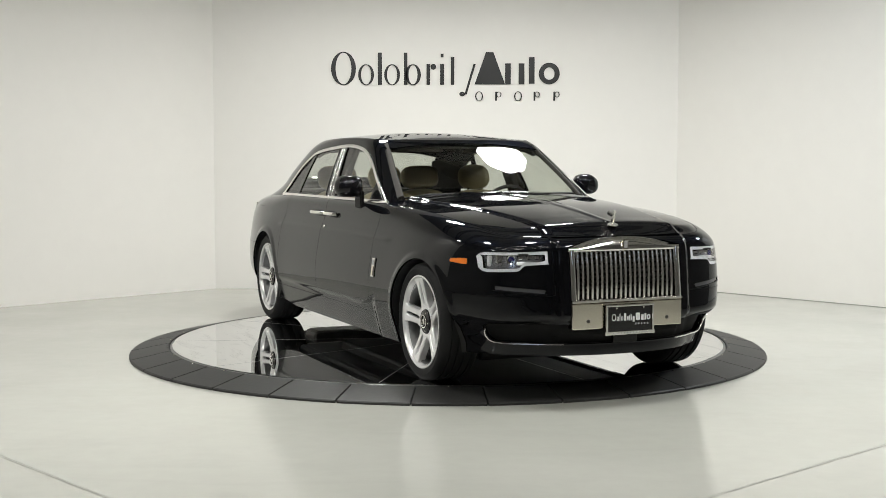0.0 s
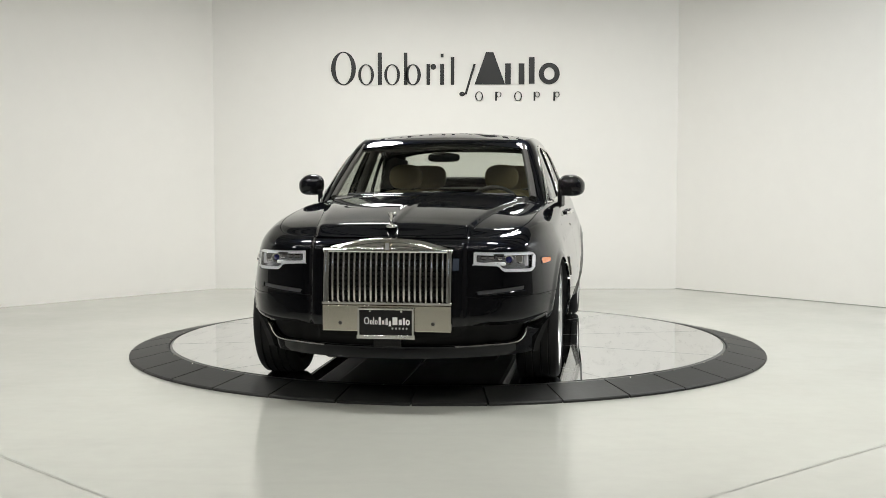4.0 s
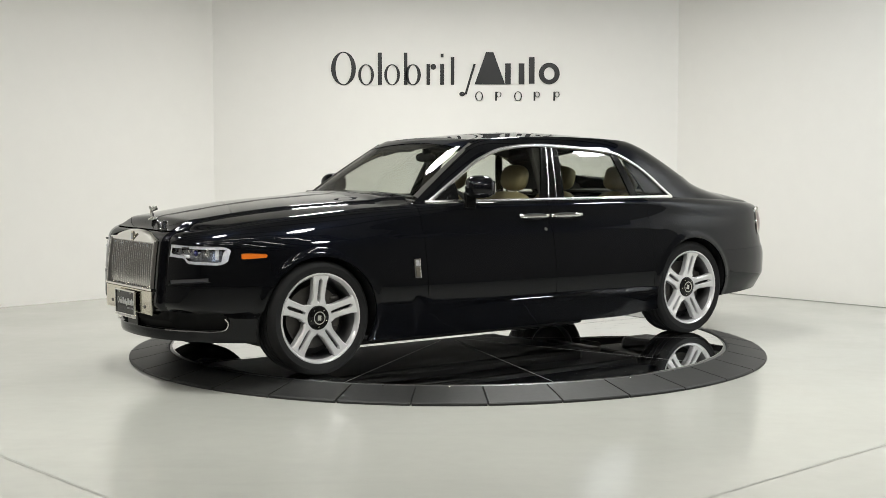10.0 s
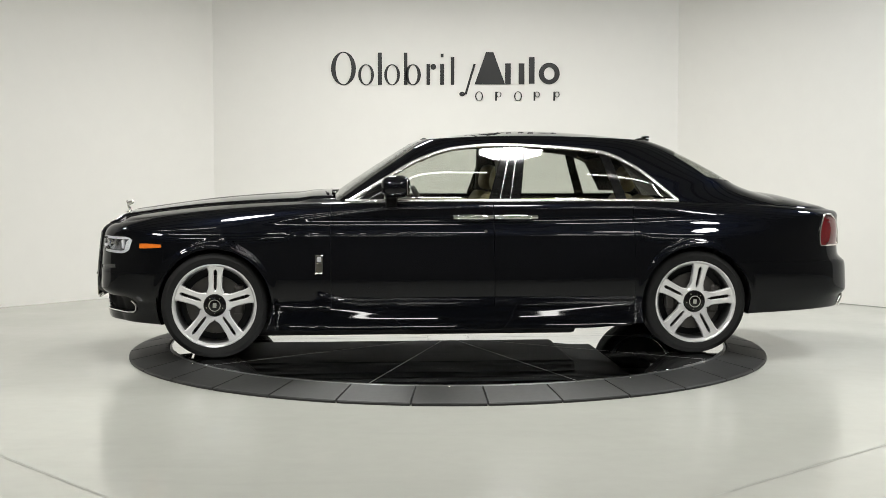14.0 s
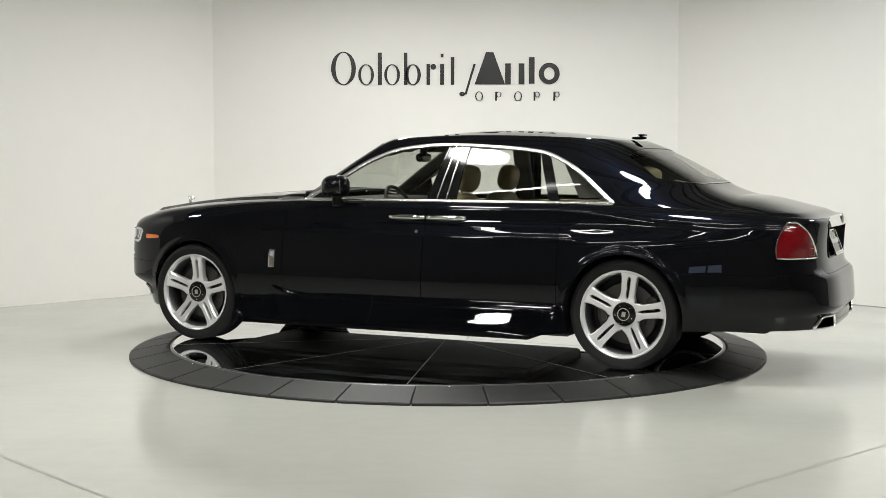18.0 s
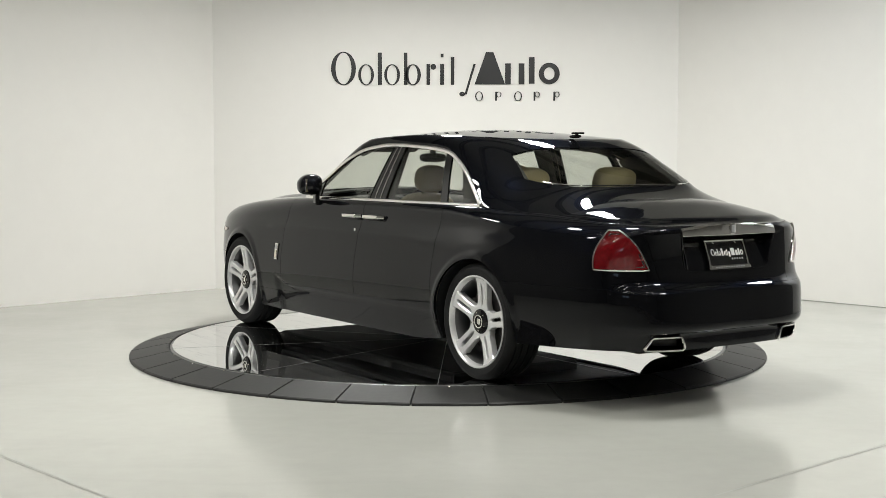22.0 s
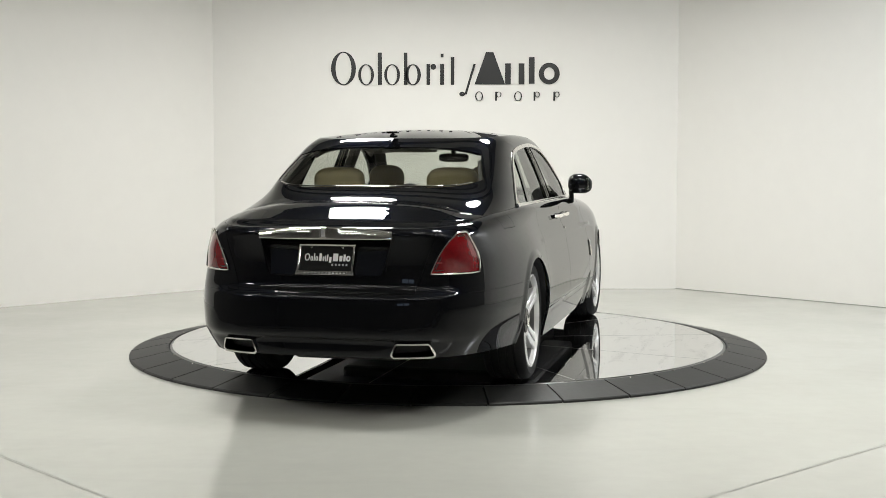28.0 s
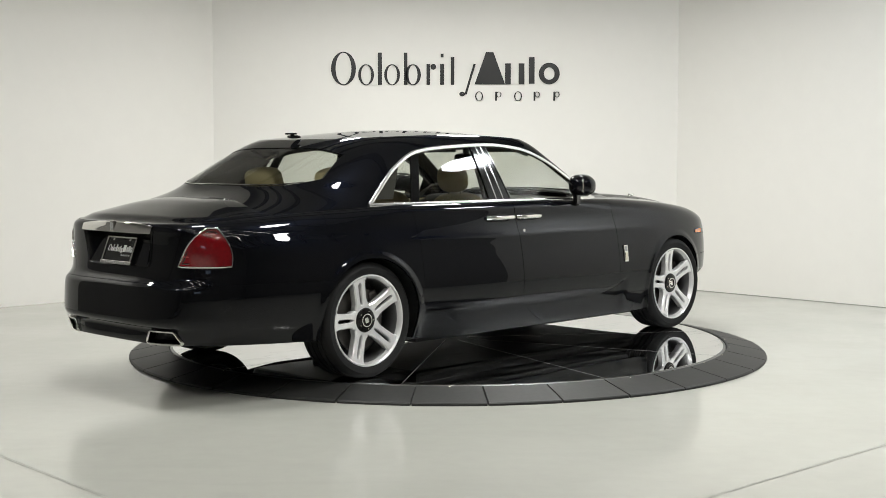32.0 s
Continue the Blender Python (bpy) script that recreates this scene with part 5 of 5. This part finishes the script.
# ---- sides: chrome round the windows, handles, badges, mirrors ----
for k, s in enumerate((1, -1)):
    fd, rd = doors[k]
    xs = np.concatenate([np.linspace(0.735, 0.30, 16), np.linspace(0.27, -1.0, 34)[0:], np.linspace(-1.03, -1.54, 18)])
    pts = [cab_at(x, float(dlo_top(x)) - 0.002, s, 0.002) for x in xs]
    nms = [(0.0, 0.93 * s, 0.37)] * len(xs)
    bar("window_chrome", pts, nms, 0.0132, 0.006, SATIN, car, "chrome surround of the side windows")
    xs = np.linspace(0.765, -1.545, 40)
    pts = [cab_at(x, 1.127, s, 0.006) for x in xs]
    bar("belt_chrome", pts, [(0, 0.95 * s, 0.3)] * 40, 0.012, 0.008, SATIN, car, "chrome strip along the window sills")
    for x, k, mat in ((PILLAR_F, 0.316, BLACKTRIM), (-0.300, 0.24, SATIN), (-0.370, 0.18, SATIN), (PILLAR_R, 0.131, BLACKTRIM)):
        zs = np.linspace(1.14, float(dlo_top(x)) - 0.018, 8)
        bar("pillar_edge", [cab_at(x - k * (z - 1.156), z, s, 0.0) for z in zs], [(0, s, 0.3)] * 8, 0.004 if mat is BLACKTRIM else 0.0025, 0.004, mat, car)
    # handles
    for door, x0, x1 in ((fd, 0.027, -0.238), (rd, -0.256, -0.545)):
        xs = np.linspace(x0, x1, 14)
        pts = []
        for i, x in enumerate(xs):
            t = i / 13
            out = 0.012 + 0.026 * min(1, 6 * t, 6 * (1 - t))
            p = side_at(x, 1.017, s)
            pts.append(p + np.array([0, s * (out - 0.004), 0]))
        h = bar("door_handle", pts, [(0, s, 0)] * 14, 0.0125, 0.008, CHROME, door, "chrome door handle")
        blob("handle_recess", side_at((x0 + x1) / 2, 1.006, s) - np.array([0, 0.0085 * s, 0]), (0.13, 0.012, 0.030), MATTE, door, n=20)
    v, f = lathe([(0.0, 0.004), (0.011, 0.004), (0.013, 0.0)], 20, "y")
    o = mesh_object("door_lock", v, f, CHROME, fd, smooth="angle")
    o.matrix_basis = Matrix.Translation(side_at(-0.187, 0.922, s)) @ pose(0, 0, 0, 0, 0, 0 if s > 0 else 180)
    p = side_at(0.945, 0.705, s)
    bdg = part("fender_badge", box_bm((0.052, 0.012, 0.128), (0, 0.002 * s, 0), 0.005), CHROME, car, "upright chrome badge on the fender")
    part("badge_panel", box_bm((0.034, 0.004, 0.060), (0, 0.0085 * s, -0.022), 0.002), STEEL, bdg)
    part("badge_mark", box_bm((0.026, 0.003, 0.034), (0, 0.0085 * s, 0.035), 0.001), GREYMARK, bdg)
    bdg.matrix_basis = Matrix.Translation(p) @ pose(0, 0, 0, 7.0 * s)
    # mirror
    mir = blob("door_mirror", (0, 0, 0), (0.100, 0.092, 0.078), PAINT, car, "glossy dark door mirror", power=2.8)
    for w in mir.data.vertices:
        c = w.co
        o_ = c.y / 0.092
        if c.z > 0:
            c.z *= 1.0 - 0.42 * max(o_, 0.0) ** 2 if s > 0 else 1.0 - 0.42 * max(-o_, 0.0) ** 2
        else:
            c.z *= 0.95
        c.x *= 1.0 - 0.12 * abs(o_)
    mir.matrix_basis = pose(0.425, 0.940 * s, 1.226, 0, 0, -14 * s)
    part("mirror_glass", box_bm((0.006, 0.120, 0.092), (-0.067, -0.004 * s, -0.004), 0.002, Matrix.Rotation(radians(22 * s), 3, "Z")), CHROME, mir)
    part("mirror_foot", box_bm((0.085, 0.034, 0.12), (0.044, -0.062 * s, -0.088), 0.012), BLACKTRIM, mir)
    # wipers
    pts = [(0.935 - 0.05 * t, s * (0.05 + 0.52 * t), 1.182 - 0.010 * t) for t in np.linspace(0, 1, 8)]
    bar("wiper", pts, [(0.5, 0, 0.85)] * 8, 0.008, 0.008, MATTE, car)

zb = 1.248
pts = []
for y in np.linspace(-0.60, 0.60, 25):
    zy = zb + 0.004 + 0.048 * (y / 0.66) ** 8
    pts.append((XC + (float(cab_rear(zy)) - XC) * (1 - (abs(y) / float(cab_half(zy))) ** float(ncr(zy))) ** (1 / float(ncr(zy))), y, zy))
bar("rear_window_trim", pts, [(-0.45, 0, 0.9)] * 25, 0.004, 0.004, CHROME, car)

# boot aerial and lid strip
fin = blob("roof_aerial", (-1.475, 0, 1.560), (0.055, 0.020, 0.012), BLACKTRIM, car, "small black roof aerial", power=2.4, n=20)
part("aerial_top", box_bm((0.045, 0.075, 0.012), (-1.50, 0, 1.580), 0.004), BLACKTRIM, fin)
part("aerial_stem", box_bm((0.02, 0.014, 0.02), (-1.49, 0, 1.570), 0.003), BLACKTRIM, fin)


# ---- hood ornament: a plain small figure on a plinth ----
def ornament():
    v, f = lathe([(0.0, 0.0), (0.040, 0.0), (0.040, 0.006), (0.026, 0.012), (0.014, 0.016), (0.012, 0.026), (0.016, 0.034), (0.013, 0.050), (0.008, 0.066), (0.011, 0.076), (0.007, 0.086), (0.0, 0.090)], 20, "z")
    b = bmesh.new()
    vs = [b.verts.new((x + 0.25 * max(z - 0.02, 0), y, z)) for x, y, z in v]
    for q in f:
        try:
            b.faces.new([vs[i] for i in q])
        except ValueError:
            pass
    for s in (1, -1):
        box_bm((0.046, 0.006, 0.026), (-0.012, 0.017 * s, 0.068), 0.0025, Matrix.Rotation(radians(18), 3, "Y") @ Matrix.Rotation(radians(-24 * s), 3, "Z"), b)
    bmesh.ops.scale(b, vec=(0.85, 0.85, 1.0), verts=b.verts)
    return b


o = part("hood_ornament", ornament(), SATIN, car, "chrome figure on the nose of the hood", smooth="angle")
o.matrix_basis = pose(2.345, 0, 1.026, 0, 6, 0)


# ---- cabin ----
def seat(x, y, rear=False):
    e = new("rear_seat" if rear else "front_seat")
    e.parent = car
    tagged(e, label="beige leather seat")
    tilt = Matrix.Rotation(radians(-12 if not rear else -16), 3, "Y")
    drop = 0.015 if rear else 0.0
    blob("backrest", (x + 0.06, y, 0.85 - drop), (0.10, 0.26, 0.33), LEATHER, e, power=3.4, turn=tilt)
    blob("cushion", (x + 0.36, y, 0.60), (0.30, 0.27, 0.10), LEATHER, e, power=3.6)
    blob("headrest", (x - 0.045, y, 1.274 - drop), (0.072 if rear else 0.064, 0.165 if rear else 0.130, 0.098), LEATHER, e, power=3.4 if rear else 2.6, turn=tilt)
    for s in (-1, 1):
        part("headrest_post", box_bm((0.012, 0.012, 0.12), (x - 0.02, y + 0.06 * s, 1.17 - drop)), STEEL, e)
    return e


for y in (0.375, -0.375):
    seat(-0.295, y)
    seat(-1.39, y, True)
blob("rear_armrest", (-1.22, 0, 0.80), (0.12, 0.12, 0.30), LEATHER, car, power=3.4)
blob("dashboard", (0.58, 0, 0.985), (0.34, 0.74, 0.150), DARKLEATHER, car, power=4.0)
blob("instrument_hood", (0.42, 0.375, 1.10), (0.15, 0.20, 0.045), DARKLEATHER, car, power=3)
for s in (1, -1):
    v, f = prism([(-1.30, 1.16), (-1.96, 1.16), (-1.60, 1.40), (-1.30, 1.43), (-1.16, 1.40)], 0.0, 0.02)
    v = [(x, cab_at(x, z, s)[1] + (y - 0.055) * s, z) for x, y, z in v]
    mesh_object("pillar_trim", v, f if s < 0 else [q[::-1] for q in f], LINER, car, "dark lining of the rear roof pillar")
for s in (1, -1):
    pts = [(float(cab_front(z)) - 0.075, s * (float(ws_half(z)) - 0.015), z) for z in np.linspace(1.14, 1.50, 8)]
    bar("pillar_lining", pts, [(0.6, 0.6 * s, 0.4)] * 8, 0.045, 0.018, LINER, car, "dark lining of the windscreen pillar")
    xs = np.linspace(0.16, -1.10, 12)
    pts = [cab_at(x, float(dlo_top(x)) + 0.012, s, -0.045) for x in xs]
    bar("roof_rail_lining", pts, [(0, -0.9 * s, -0.3)] * 12, 0.030, 0.015, LINER, car)
    part("sun_visor", box_bm((0.16, 0.40, 0.018), (0.165, 0.34 * s, 1.500), 0.006, Matrix.Rotation(radians(20), 3, "Y")), LINER, car)
bar("screen_header", [(float(cab_front(1.535)) - 0.02, y, 1.530 - 0.03 * (y / 0.6) ** 2) for y in np.linspace(-0.58, 0.58, 9)], [(0.7, 0, 0.7)] * 9, 0.055, 0.012, LINER, car)
part("parcel_shelf", box_bm((0.46, 1.06, 0.02), (-1.80, 0, 1.150), 0.005), DARKLEATHER, car)
part("cabin_floor", box_bm((2.7, 1.5, 0.03), (-0.4, 0, 0.42)), DARKLEATHER, car)
v, f = lathe([(0.170, 0.0), (0.186, 0.016), (0.202, 0.0), (0.186, -0.016)], 40, "z", True)
o = mesh_object("steering_wheel", v, f, DARKLEATHER, car, "dark leather steering wheel", smooth=True)
o.matrix_basis = pose(0.20, 0.375, 1.045, 0, -64, 0)
part("wheel_spokes", box_bm((0.05, 0.34, 0.02), (0, 0, -0.015), 0.008), DARKLEATHER, o)
mir = blob("inner_mirror", (0.20, 0, 1.425), (0.022, 0.118, 0.034), BLACKTRIM, car, "black rear-view mirror", power=3.2, n=24)
part("mirror_stem", box_bm((0.05, 0.03, 0.06), (0.200, 0, 1.470), 0.008), BLACKTRIM, mir)
for k, s in enumerate((1, -1)):
    for door, x0, x1 in ((doors[k][0], 0.70, -0.22), (doors[k][1], -0.27, -1.18)):
        part("door_card", box_bm((x0 - x1, 0.05, 0.62), ((x0 + x1) / 2, 0.745 * s, 0.79), 0.015), LEATHER, door, "beige leather door lining")
    part("inner_pillar", box_bm((0.13, 0.05, 0.42), (-0.345, 0.680 * s, 1.31), 0.015, Matrix.Rotation(radians(21 * s), 3, "X")), LINER, car)


# ---- sign on the back wall: plain raised shapes ----
sign = tagged(new("wall_sign"), "black raised sign of plain shapes on the white wall", "wall sign")
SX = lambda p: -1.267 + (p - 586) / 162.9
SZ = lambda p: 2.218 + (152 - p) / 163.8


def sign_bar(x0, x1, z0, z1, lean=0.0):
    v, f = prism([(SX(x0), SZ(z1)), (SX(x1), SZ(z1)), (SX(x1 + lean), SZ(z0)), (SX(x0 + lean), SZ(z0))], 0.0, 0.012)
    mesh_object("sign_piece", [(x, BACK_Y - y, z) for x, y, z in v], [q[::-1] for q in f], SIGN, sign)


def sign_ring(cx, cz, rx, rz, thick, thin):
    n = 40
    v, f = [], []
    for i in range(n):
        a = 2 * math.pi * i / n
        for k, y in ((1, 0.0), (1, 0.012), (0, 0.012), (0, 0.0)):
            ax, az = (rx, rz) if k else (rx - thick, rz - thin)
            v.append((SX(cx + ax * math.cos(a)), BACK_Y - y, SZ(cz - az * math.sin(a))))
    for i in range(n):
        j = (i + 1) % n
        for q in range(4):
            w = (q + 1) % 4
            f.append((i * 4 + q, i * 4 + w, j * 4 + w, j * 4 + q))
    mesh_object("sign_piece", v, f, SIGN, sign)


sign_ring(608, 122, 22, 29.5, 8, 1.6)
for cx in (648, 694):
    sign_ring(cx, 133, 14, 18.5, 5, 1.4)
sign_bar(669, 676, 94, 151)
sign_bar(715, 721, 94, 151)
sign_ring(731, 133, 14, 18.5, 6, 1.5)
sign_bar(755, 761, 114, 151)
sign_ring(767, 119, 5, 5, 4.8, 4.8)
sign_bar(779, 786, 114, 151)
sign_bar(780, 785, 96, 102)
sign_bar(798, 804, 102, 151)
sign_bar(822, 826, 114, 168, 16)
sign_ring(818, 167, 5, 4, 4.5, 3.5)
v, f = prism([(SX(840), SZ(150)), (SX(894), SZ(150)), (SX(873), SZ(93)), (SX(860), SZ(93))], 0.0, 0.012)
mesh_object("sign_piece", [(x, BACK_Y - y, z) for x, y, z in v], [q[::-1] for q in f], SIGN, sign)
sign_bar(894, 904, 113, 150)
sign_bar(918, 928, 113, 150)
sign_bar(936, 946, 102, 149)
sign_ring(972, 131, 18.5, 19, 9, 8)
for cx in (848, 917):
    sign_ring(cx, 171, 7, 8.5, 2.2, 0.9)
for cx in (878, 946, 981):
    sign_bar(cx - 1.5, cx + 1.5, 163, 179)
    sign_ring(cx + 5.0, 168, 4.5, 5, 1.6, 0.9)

# ---- what moves: the deck and the car on it turn steadily ----
def motions():
    for thing in (disc, car):
        walk(thing, [(t, pose(0, 0, 0, 0, 0, a)) for t, a in TURN])


motions()
